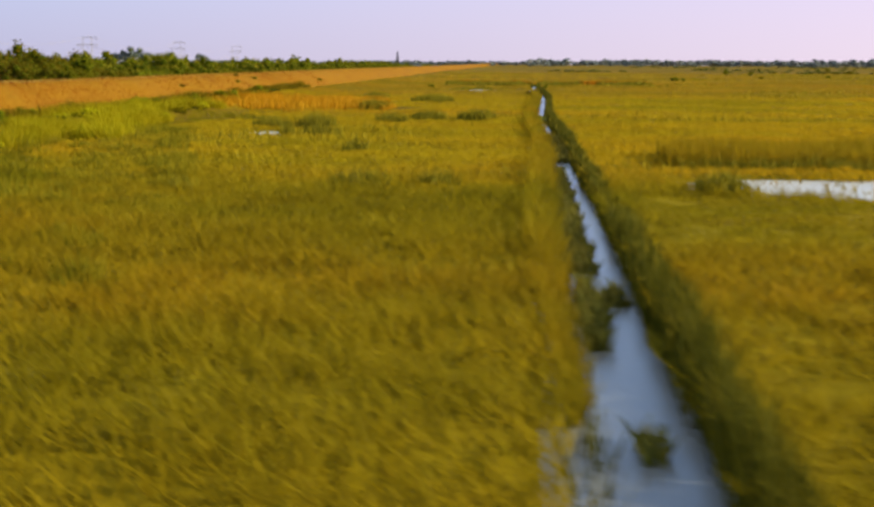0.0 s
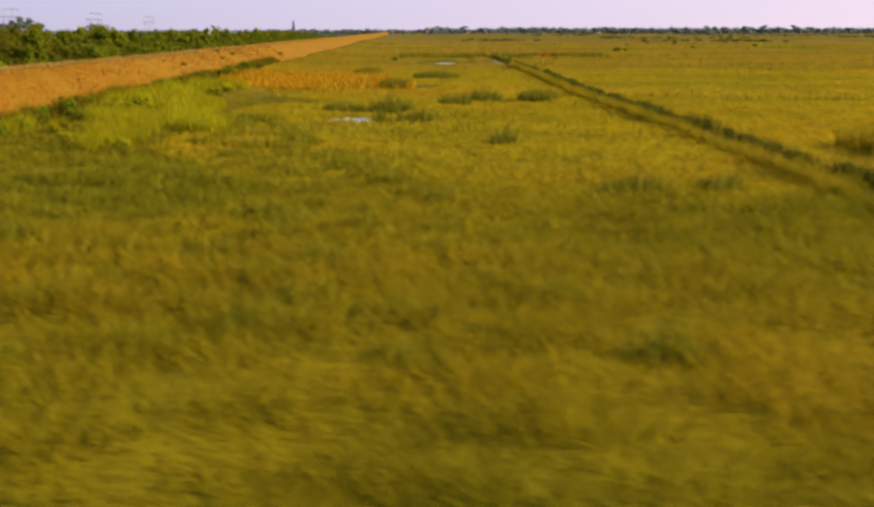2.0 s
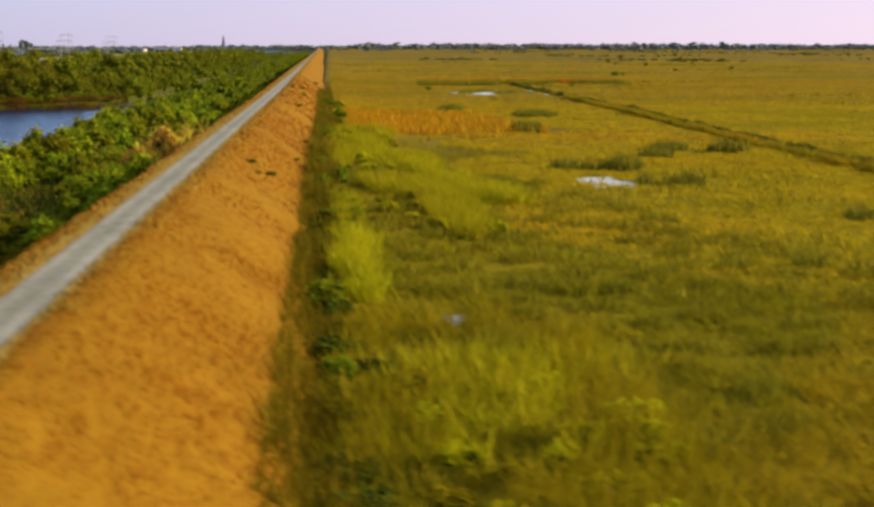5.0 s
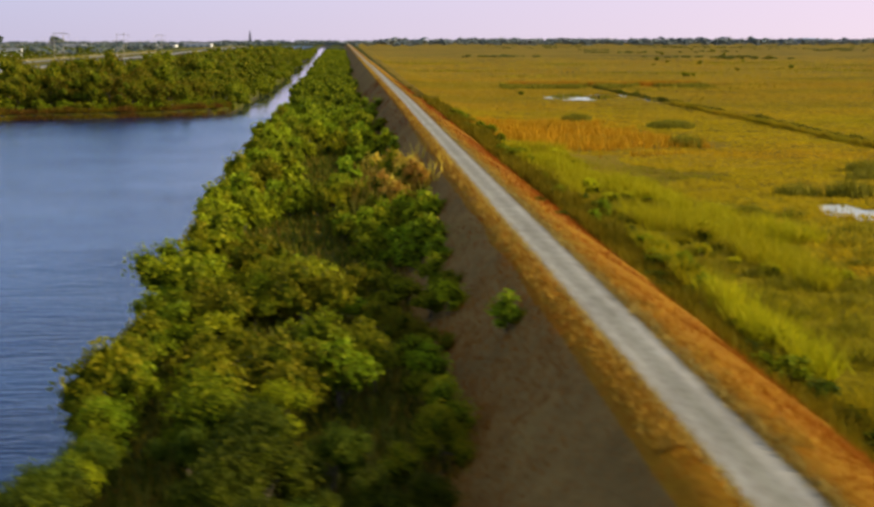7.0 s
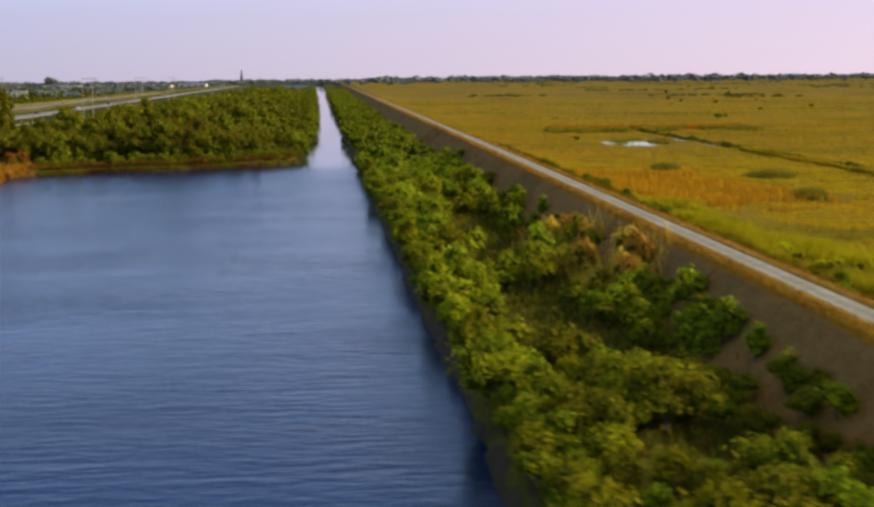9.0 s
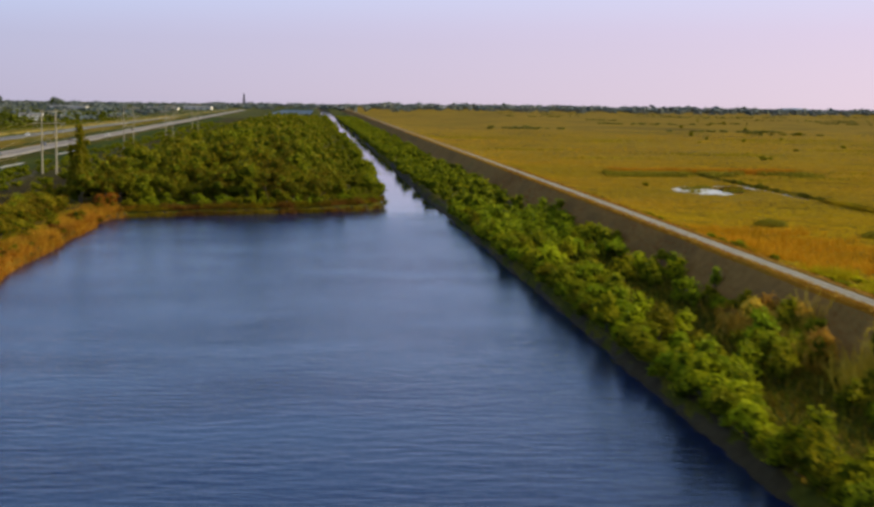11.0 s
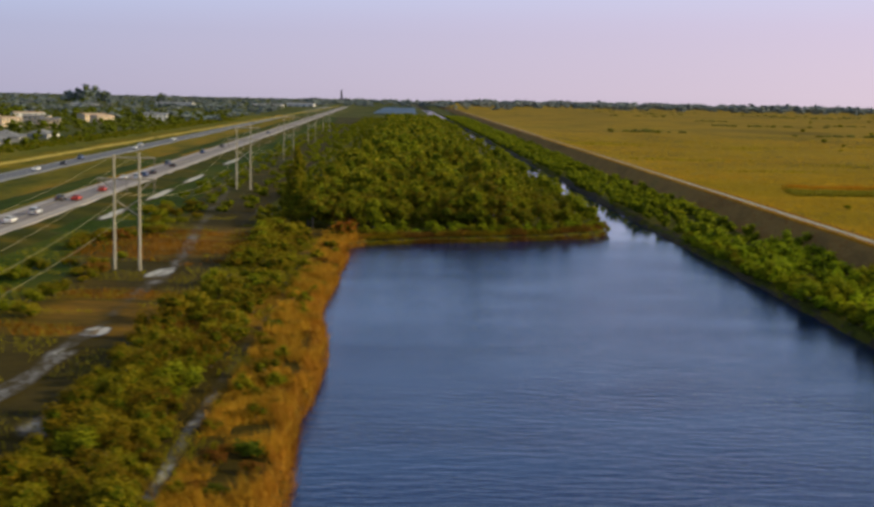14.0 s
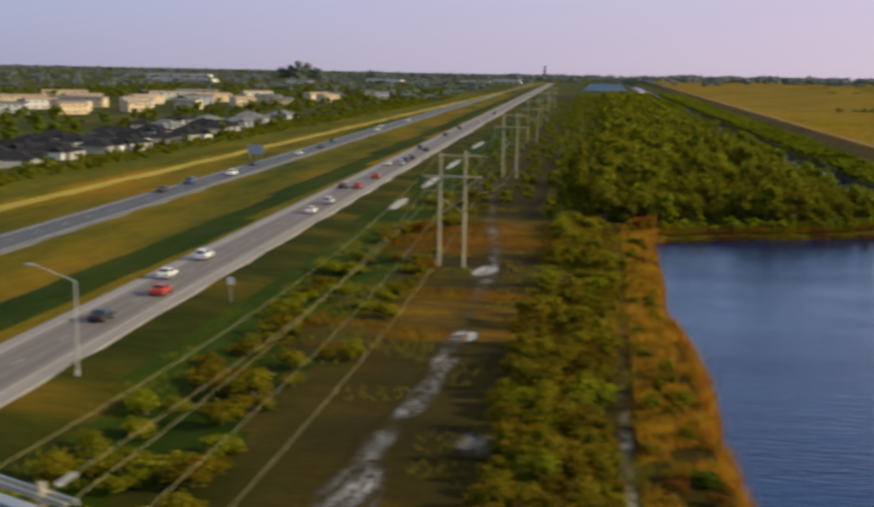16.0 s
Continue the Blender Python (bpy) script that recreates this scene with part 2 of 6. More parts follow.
M["mud"] = earth("mud", [(.3, (.05, .04, .02)), (.7, (.09, .07, .035))], [(.3, (.6, .6, .6)), (.7, (1, 1, 1))], 0.1, 1.0, (1, 1, 1), 0.7)
M["far_marsh"] = earth("far_marsh", [(.34, (.165, .118, .010)), (.45, (.235, .16, .011)), (.55, (.275, .18, .012)), (.66, (.205, .15, .010))], [(.40, (.68, .70, .66)), (.5, (1, 1, 1))], 0.012, 0.03, (.5, .5, 1), 0.95, 0.0)
M["swale"] = earth("swale", [(.3, (.024, .048, .003)), (.5, (.042, .068, .004)), (.7, (.078, .088, .006))], [(.3, (.65, .65, .6)), (.7, (1, 1, 1))], 0.05, 0.6, (1.6, .35, 1))
M["verge"] = earth("verge", [(.32, (.064, .075, .005)), (.44, (.13, .118, .006)), (.54, (.205, .152, .008)), (.66, (.30, .175, .011))], [(.3, (.65, .65, .6)), (.7, (1, 1, 1))], 0.03, 0.5, (1.6, .35, 1))
# East verge: shadow stripes painted in as darker green, streaked crosswise.
M["shaded_verge"] = earth("shaded_verge", [(.34, (.034, .046, .004)), (.48, (.058, .062, .005)), (.60, (.10, .084, .006)), (.72, (.20, .125, .010))], [(.3, (.6, .6, .55)), (.7, (1, 1, 1))], 0.06, 0.5, (.45, 1, 1))
M["slope_green"] = earth("slope_green", [(.3, (.095, .105, .006)), (.5, (.15, .145, .007)), (.7, (.22, .175, .010))], [(.3, (.6, .6, .55)), (.7, (1, 1, 1))], 0.05, 0.35, (1.2, .4, 1))
M["far_land"] = earth("far_land", [(.3, (.05, .07, .014)), (.5, (.09, .10, .018)), (.7, (.15, .13, .03))], [(.3, (.6, .6, .6)), (.7, (1, 1, 1))], 0.012, 0.15)
# West slope: the same dry grass, darker and greyer to paint in its shade.
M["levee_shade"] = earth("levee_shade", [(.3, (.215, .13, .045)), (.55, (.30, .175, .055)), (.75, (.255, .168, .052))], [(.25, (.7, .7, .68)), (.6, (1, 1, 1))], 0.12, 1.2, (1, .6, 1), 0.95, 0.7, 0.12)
M["sand"] = earth("sand", [(.3, (.34, .26, .06)), (.7, (.45, .35, .09))], [(.3, (.7, .7, .7)), (.7, (1, 1, 1))], 0.06, 0.8)
M["lake"] = water_mat("lake", (.000, .010, .062), 0.19, 0.75, (.4, 1.3, 1), 0.22, 1.37, (278, 325, .12))
M["far_lake"] = water_mat("far_lake", (.02, .04, .06), 0.45, 0.5, (1, 1, 1), 0.3)
# Pond and ditch bases are pale: the sky's reflection is put into their colour.
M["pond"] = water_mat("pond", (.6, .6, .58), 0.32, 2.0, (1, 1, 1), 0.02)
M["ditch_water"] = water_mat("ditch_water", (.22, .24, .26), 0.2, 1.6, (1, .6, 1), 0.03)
M["weed"] = foliage("weed", [(0, (.13, .155, .025)), (.5, (.20, .22, .035)), (1, (.29, .29, .05))], None, 0.1, 0.7, 0.2)
M["ditch_leaf"] = foliage("ditch_leaf", [(0, (.06, .068, .007)), (.5, (.11, .115, .009)), (1, (.21, .19, .012))], None, 0.1, 0.7, 0.25)
M["willow_leaf"] = foliage("willow_leaf", [(0, (.22, .275, .006)), (.5, (.35, .41, .009)), (1, (.47, .49, .014))])
M["shrub_leaf"] = foliage("shrub_leaf", [(0, (.125, .187, .006)), (.45, (.205, .295, .008)), (.8, (.29, .37, .010)), (1, (.38, .40, .014))])
M["scrub_leaf"] = foliage("scrub_leaf", [(0, (.15, .135, .006)), (.5, (.25, .215, .008)), (.85, (.34, .275, .010)), (1, (.41, .315, .014))])
M["olive_leaf"] = foliage("olive_leaf", [(0, (.14, .155, .006)), (.5, (.225, .245, .008)), (.85, (.31, .31, .010)), (1, (.37, .34, .014))])
M["tree_leaf"] = foliage("tree_leaf", [(0, (.12, .125, .006)), (.5, (.19, .188, .008)), (.85, (.27, .242, .010)), (1, (.34, .285, .014))])
M["garden_leaf"] = foliage("garden_leaf", [(0, (.05, .058, .008)), (.6, (.085, .09, .010)), (1, (.12, .115, .012))], None, 0.1, 0.8, 0.1)
M["dark_leaf"] = foliage("dark_leaf", [(0, (.04, .065, .006)), (.6, (.09, .13, .009)), (1, (.16, .19, .012))])
M["rust_leaf"] = foliage("rust_leaf", [(0, (.16, .10, .01)), (.5, (.29, .18, .015)), (1, (.40, .26, .025))])
M["rust_grass"] = foliage("rust_grass", [(0, (.30, .19, .012)), (.5, (.42, .27, .016)), (1, (.50, .34, .02))], [(.3, (.6, .6, .6)), (.7, (1.05, 1, .9))], 0.08, 0.75, 0.2)
# Filler balls inside crowns: darker green in place of shaded inner leaves.
M["core_shade"] = earth("core_shade", [(.3, (.05, .060, .004)), (.5, (.135, .158, .007)), (.7, (.235, .25, .010))], [(.3, (.45, .5, .45)), (.7, (1, 1, 1))], 1.6, 4.5, (1, 1, 1), 0.9, 1.0, 0.35)
# Far foliage: distance haze is mixed into the leaf colour as blue-grey.
M["hazed_leaf"] = foliage("hazed_leaf", [(0, (.16, .195, .215)), (.6, (.21, .24, .25)), (1, (.26, .28, .27))], [(.3, (.75, .8, .85)), (.7, (1.1, 1.05, .9))], 0.008, 0.9, 0)
M["dull_reed"] = foliage("dull_reed", [(0, (.16, .10, .015)), (.5, (.30, .20, .02)), (1, (.36, .29, .03))], [(.3, (.6, .65, .6)), (.7, (1.05, 1, .9))], 0.10, 0.75, 0.2)
M["reed"] = foliage("reed", [(0, (.29, .135, .012)), (.5, (.48, .25, .018)), (1, (.56, .35, .03))], [(.3, (.7, .7, .7)), (.7, (1.05, 1, .9))], 0.12, 0.7, 0.25)
M["plume"] = foliage("plume", [(0, (.48, .33, .025)), (.5, (.62, .45, .04)), (1, (.70, .54, .07))], None, 0.1, 0.75, 0.3)
M["bark"] = plain("bark", (.14, .10, .065), 0.9, 0, 0.35, 6)
M["pole_wood"] = plain("pole_wood", (.48, .41, .29), 0.8, 0, 0.2, 2)
M["steel"] = plain("steel", (.62, .60, .55), 0.4, 0.6, 0.1)
M["wire"] = plain("wire", (.62, .50, .22), 0.5, 0.3, 0.05)
M["glass_ins"] = plain("glass_ins", (.30, .24, .18), 0.25, 0, 0.1)
M["sign_back"] = plain("sign_back", (.30, .36, .45), 0.5, 0.3, 0.08)
M["sign_white"] = plain("sign_white", (.72, .70, .66), 0.5, 0, 0.05)
M["line_paint"] = plain("line_paint", (.42, .40, .36), 0.6, 0, 0.15, 0.5)
M["tyre"] = plain("tyre", (.025, .025, .025), 0.85)
M["rim"] = plain("rim", (.5, .5, .5), 0.35, 0.8)
M["car_glass"] = plain("car_glass", (.03, .035, .04), 0.08, 0, 0.05)
M["headlight"] = plain("headlight", (.8, .8, .75), 0.15, 0, 0.03)
M["taillight"] = plain("taillight", (.45, .03, .02), 0.3, 0, 0.05)
for nm, c in (("white", (.78, .77, .74)), ("black", (.03, .03, .035)), ("red", (.48, .045, .02)), ("silver", (.5, .5, .5)), ("blue", (.05, .08, .16))):
    M["paint_" + nm] = plain("paint_" + nm, c, 0.28, 0.0, 0.04)
M["house_wall"] = plain("house_wall", (.42, .39, .35), 0.9, 0, 0.1, 0.4)
M["stucco"] = plain("stucco", (.70, .52, .33), 0.85, 0, 0.1, 0.4)
M["stucco_white"] = plain("stucco_white", (.75, .70, .62), 0.85, 0, 0.08, 0.4)
M["roof_dark"] = plain("roof_dark", (.035, .034, .04), 0.95, 0, 0.3, 0.8)
M["roof_grey"] = plain("roof_grey", (.22, .22, .235), 0.8, 0, 0.2, 0.8)
M["roof_tile"] = plain("roof_tile", (.52, .38, .27), 0.8, 0, 0.2, 0.8)
for nm in ("roof_dark", "roof_grey", "roof_tile"):
    M[nm].node_tree.nodes["Principled BSDF"].inputs["Specular IOR Level"].default_value = 0.08
M["pane"] = plain("pane", (.04, .05, .06), 0.1, 0, 0.05)
M["door_paint"] = plain("door_paint", (.35, .25, .18), 0.6)
M["blue_metal"] = plain("blue_metal", (.30, .36, .46), 0.5, 0.2, 0.1, 0.05)


def clearing_mat(name):
    """Trodden ground under the power line: dark mud, bands of rusty grass, scrub to the west, pale marl where it is worn."""
    m, n, l, b = nodes_of(name)
    nt = m.node_tree
    mud = ramp(nt, noise_at(nt, 0.06, (.35, 1, 1), 4), [(.30, (.044, .035, .006)), (.5, (.060, .044, .006)), (.7, (.088, .062, .007))])
    rust = ramp(nt, noise_at(nt, 0.10, (.35, 1, 1), 4), [(.3, (.12, .074, .008)), (.5, (.26, .135, .009)), (.7, (.36, .18, .010))])
    weeds = ramp(nt, noise_at(nt, 0.07, (.6, 1, 1), 4), [(.3, (.032, .038, .005)), (.5, (.06, .054, .007)), (.7, (.115, .075, .009))])
    sx = n.new("ShaderNodeSeparateXYZ")
    l.new(n.new("ShaderNodeNewGeometry").outputs["Position"], sx.inputs[0])

    def wander(v, amount, scale):
        a = n.new("ShaderNodeMath"); a.operation = 'MULTIPLY_ADD'
        a.inputs[1].default_value = amount
        l.new(noise_at(nt, scale, (.4, 1, 1), 4, .6), a.inputs[0])
        l.new(v, a.inputs[2])
        return a.outputs[0]

    bands = ramp(nt, spread(nt, wander(sx.outputs["Y"], 36, .07), 80, 330), [(.06, (1, 1, 1)), (.19, (1, 1, 1)), (.23, (0, 0, 0)), (.44, (0, 0, 0)), (.48, (.9, .9, .9)), (.58, (.8, .8, .8)), (.62, (.1, .1, .1)), (.74, (0, 0, 0)), (.79, (.9, .9, .9)), (.90, (.8, .8, .8)), (.96, (0, 0, 0))])
    patchy = ramp(nt, noise_at(nt, .11, (.5, 1, 1), 4, .6), [(.38, (.1, .1, .1)), (.52, (1, 1, 1))])
    col = mixed(nt, mixed(nt, 1.0, bands, patchy, 'MULTIPLY'), mud, rust)
    col = mixed(nt, spread(nt, wander(sx.outputs["X"], 14, .09), -119, -127), col, weeds)
    at = n.new("ShaderNodeAttribute")
    at.attribute_name = "worn"
    wear = n.new("ShaderNodeMath"); wear.operation = 'MULTIPLY'
    l.new(at.outputs["Fac"], wear.inputs[0])
    l.new(ramp(nt, noise_at(nt, .8, (1, .35, 1), 6, .65), [(.32, (.25, .25, .25)), (.6, (1.3, 1.3, 1.3))]), wear.inputs[1])
    # the brightest stop also paints the sky's reflection in puddles
    pale = ramp(nt, wear.outputs[0], [(.1, (.07, .055, .025)), (.35, (.11, .098, .085)), (.6, (.23, .225, .225)), (1.0, (.58, .57, .56))])
    col = mixed(nt, spread(nt, wear.outputs[0], .08, .4), col, pale)
    gr = ramp(nt, noise_at(nt, 1.1, (.6, 1, 1), 6, 0.65), [(.3, (.68, .66, .64)), (.7, (1, 1, 1))])
    l.new(mixed(nt, 1.0, col, gr, 'MULTIPLY'), b.inputs["Base Color"])
    b.inputs["Roughness"].default_value = 0.9
    b.inputs["Specular IOR Level"].default_value = 0.05
    bump(nt, b, noise_at(nt, 2.2, (.6, 1, 1), 5), .6, .12)
    return m


M["clearing"] = clearing_mat("clearing")


def highway_mat(name, base, shoulder, dark):
    """Pavement whose lanes are worn darker than its shoulders; x runs across."""
    m, n, l, b = nodes_of(name)
    nt = m.node_tree
    cx = n.new("ShaderNodeTexCoord")
    sx = n.new("ShaderNodeSeparateXYZ")
    l.new(cx.outputs["Object"], sx.inputs[0])
    ab = n.new("ShaderNodeMath"); ab.operation = 'ABSOLUTE'
    l.new(sx.outputs["X"], ab.inputs[0])
    band = spread(nt, ab.outputs[0], 0.0, 6.0)
    col = ramp(nt, band, [(0.0, dark), (.18, base), (.30, dark), (.50, base), (.64, shoulder)])
    gr = ramp(nt, noise_at(nt, 0.35, (2.0, .12, 1), 5, 0.6, "Object"), [(.3, (.80, .80, .80)), (.7, (1, 1, 1))])
    g2 = ramp(nt, noise_at(nt, 4.0, (1, 1, 1), 4, 0.6, "Object"), [(.3, (.88, .88, .88)), (.7, (1, 1, 1))])
    l.new(mixed(nt, 1.0, mixed(nt, 1.0, col, gr, 'MULTIPLY'), g2, 'MULTIPLY'), b.inputs["Base Color"])
    b.inputs["Roughness"].default_value = 0.75
    return m


def gravel_mat(name):
    """A farm track: two pale wheel ruts, a greyer crown and dusty edges; x runs across."""
    m, n, l, b = nodes_of(name)
    nt = m.node_tree
    sx = n.new("ShaderNodeSeparateXYZ")
    l.new(n.new("ShaderNodeTexCoord").outputs["Object"], sx.inputs[0])
    wob = n.new("ShaderNodeMath"); wob.operation = 'MULTIPLY_ADD'
    wob.inputs[1].default_value = .3
    l.new(noise_at(nt, .5, (1, .4, 1), 4), wob.inputs[0]); l.new(sx.outputs["X"], wob.inputs[2])
    sides = n.new("ShaderNodeMapRange")
    sides.inputs["From Min"].default_value, sides.inputs["From Max"].default_value, sides.inputs["To Min"].default_value, sides.inputs["To Max"].default_value = -.95, 1.25, 0.0, 1.0
    l.new(wob.outputs[0], sides.inputs["Value"])
    col = ramp(nt, sides.outputs[0], [(0.02, (.36, .27, .13)), (.10, (.40, .36, .29)), (.24, (.47, .43, .36)), (.36, (.37, .34, .275)), (.5, (.32, .30, .235)), (.62, (.36, .335, .275)), (.76, (.47, .43, .37)), (.90, (.40, .36, .29)), (.98, (.36, .27, .13))])
    gr = ramp(nt, noise_at(nt, 2.2, (1, .35, 1), 6, .65), [(.25, (.66, .64, .60)), (.6, (1, 1, 1))])
    g2 = ramp(nt, noise_at(nt, .25, (1, .5, 1), 4), [(.3, (.80, .79, .77)), (.7, (1.06, 1.06, 1.06))])
    l.new(mixed(nt, 1.0, mixed(nt, 1.0, col, gr, 'MULTIPLY'), g2, 'MULTIPLY'), b.inputs["Base Color"])
    b.inputs["Roughness"].default_value = .88
    bump(nt, b, noise_at(nt, 5.0, (1, .5, 1), 5), .5, .05)
    return m


M["gravel"] = gravel_mat("gravel")
M["concrete"] = highway_mat("concrete", (.30, .25, .225), (.41, .355, .32), (.22, .185, .17))
M["asphalt"] = highway_mat("asphalt", (.155, .155, .17), (.19, .185, .185), (.11, .11, .125))


# ---- mesh helpers ----
rng = np.random.default_rng(7)


def np_mesh(name, verts, polys, mats, index=None, smooth=False):
    """A mesh from an array of places and a list of arrays of faces (each array: faces of one number of corners)."""
    me = bpy.data.meshes.new(name)
    polys = [np.asarray(p, dtype=np.int32) for p in polys if len(p)]
    loops = np.concatenate([p.ravel() for p in polys])
    sizes = np.concatenate([np.full(len(p), p.shape[1], dtype=np.int32) for p in polys])
    starts = np.concatenate([[0], np.cumsum(sizes)[:-1]]).astype(np.int32)
    me.vertices.add(len(verts))
    me.vertices.foreach_set("co", np.asarray(verts, dtype=np.float32).ravel())
    me.loops.add(len(loops))
    me.loops.foreach_set("vertex_index", loops)
    me.polygons.add(len(sizes))
    me.polygons.foreach_set("loop_start", starts)
    for m in mats:
        me.materials.append(m)
    if index is not None:
        me.polygons.foreach_set("material_index", np.asarray(index, dtype=np.int32))
    me.polygons.foreach_set("use_smooth", np.full(len(sizes), smooth))
    me.update(calc_edges=True)
    return me


def part(name, bm, material, parent, label=""):
    """Links a bmesh (or a ready mesh) as one object under a thing or a part."""
    if isinstance(bm, bpy.types.Mesh):
        me = bm
    else:
        me = bpy.data.meshes.new(name)
        bm.to_mesh(me)
        bm.free()
    if material is not None and not me.materials:
        me.materials.append(material)
    ob = new(name, me)
    ob.parent = parent
    return tagged(ob, label)


def thing(name, m, label, category, group=""):
    ob = new(name)
    ob.empty_display_size = 0.3
    ob.matrix_world = m
    return tagged(ob, label, category, group)


def slab(bm, x0, x1, y0, y1, z0, z1, bevel=0.0):
    r = bmesh.ops.create_cube(bm, size=1.0)
    for v in r["verts"]:
        v.co = Vector(((x0 + x1) / 2 + v.co.x * (x1 - x0), (y0 + y1) / 2 + v.co.y * (y1 - y0), (z0 + z1) / 2 + v.co.z * (z1 - z0)))
    if bevel:
        bmesh.ops.bevel(bm, geom=list({e for v in r["verts"] for e in v.link_edges}), offset=bevel, segments=1, affect='EDGES')
    return bm


def box_bm(*a, **k):
    return slab(bmesh.new(), *a, **k)


def rod(bm, a, b, r0, r1=None, seg=8):
    """A tapered round bar from a to b."""
    a, b = Vector(a), Vector(b)
    r1 = r0 if r1 is None else r1
    d = b - a
    res = bmesh.ops.create_cone(bm, cap_ends=True, segments=seg, radius1=r0, radius2=r1, depth=d.length)
    m = Matrix.Translation((a + b) / 2) @ d.to_track_quat('Z', 'Y').to_matrix().to_4x4()
    bmesh.ops.transform(bm, matrix=m, verts=res["verts"])
    return bm


def value_noise(x, y, seed=0):
    """Smooth noise from 0 to 1 over arrays of places, one feature a unit."""
    x, y = np.asarray(x, float), np.asarray(y, float)
    xi, yi = np.floor(x).astype(np.int64), np.floor(y).astype(np.int64)
    fx, fy = x - xi, y - yi
    fx, fy = fx * fx * (3 - 2 * fx), fy * fy * (3 - 2 * fy)

    def h(i, j):
        n = (i * 374761393 + j * 668265263 + seed * 974711) & 0xFFFFFFFF
        n = ((n ^ (n >> 13)) * 1274126177) & 0xFFFFFFFF
        return ((n ^ (n >> 16)) & 0xFFFF) / 65535.0

    return (h(xi, yi) * (1 - fx) + h(xi + 1, yi) * fx) * (1 - fy) + (h(xi, yi + 1) * (1 - fx) + h(xi + 1, yi + 1) * fx) * fy


def ease(v, a, b):
    s = np.clip((v - a) / (b - a), 0, 1)
    return s * s * (3 - 2 * s)


# ---- the plan: lines that run with the levee (y) ----
WATER = -1.4
LEVEE_TOP = 4.5


def bend(y):                # the levee and canal swing slightly west beyond the lake
    return -0.005 * np.maximum(np.asarray(y, float) - 250, 0)


def shore_east(y):          # the edge of the lake and canal at the foot of the shrub belt
    return -21.9 - 0.0155 * np.clip(y - 40, 0, 220) - 0.010 * np.clip(y - 260, 0, 4000) + 0.9 * (value_noise(np.asarray(y) / 9.0, 0.5, 3) - 0.5)


def shore_west(y):          # the lake's west bank
    return -92.2 - 2.4 * ease(np.asarray(y, float), 165, 215) + 6.5 * ease(np.asarray(y, float), 272, 292) ** 2 + 3.0 * (value_noise(np.asarray(y) / 11.0, 2.5, 4) - 0.5)


def lake_end(x):            # the lake's far shore, along the spit
    return 295.5 + 0.42 * (np.asarray(x) + 67) + 9 * ease(np.asarray(x, float), -47, -37) ** 2 + 2.0 * (value_noise(np.asarray(x) / 9.0, 8.5, 5) - 0.5)


def canal_west(y):
    return -38.6 - 0.003 * (np.asarray(y) - 320) - 0.010 * np.maximum(np.asarray(y) - 600, 0) + 1.2 * (value_noise(np.asarray(y) / 13.0, 5.5, 6) - 0.5)


def ditch_mid(y):
    return 69.9 + 0.004 * np.asarray(y) + 0.7 * np.sin(np.asarray(y) / 37.0) * ease(np.asarray(y), 60, 160)


def ditch_half(y):
    return 1.35 - 0.55 * ease(np.asarray(y, float), 30, 110)


def highway_mid(y):
    return -163.5 - 0.020 * (np.asarray(y) - 180)


def far_road_mid(y):
    return -204.2 - 0.018 * (np.asarray(y) - 230)


def power_mid(y):
    y = np.asarray(y, float) - 233
    return -127.6 - 0.019 * np.maximum(y, 0)


# ponds in the marsh: x, y, half width, half length
PONDS = [(88, 66, 10.5, 7.0), (37.7, 127, 2.6, 6), (16.6, 63, .9, 3.0), (53, 371, 10.5, 15), (64.5, 382, 4.5, 14.0)]


def pond_depth(x, y):
    """0 on dry marsh, 1 in open water."""
    d = np.zeros(np.broadcast(x, y).shape)
    for px, py, a, b in PONDS:
        r = np.hypot((x - px) / a, (y - py) / b) + 0.5 * (value_noise(x / (a * .5), y / (b * .5), 11) - 0.5)
        d = np.maximum(d, 1 - ease(r, 0.75, 1.1))
    on = (y > -60) & (y < 470)
    d = np.maximum(d, np.where(on, 1 - ease(np.abs(x - ditch_mid(y)) - ditch_half(y), -0.15, 0.5), 0))
    return d


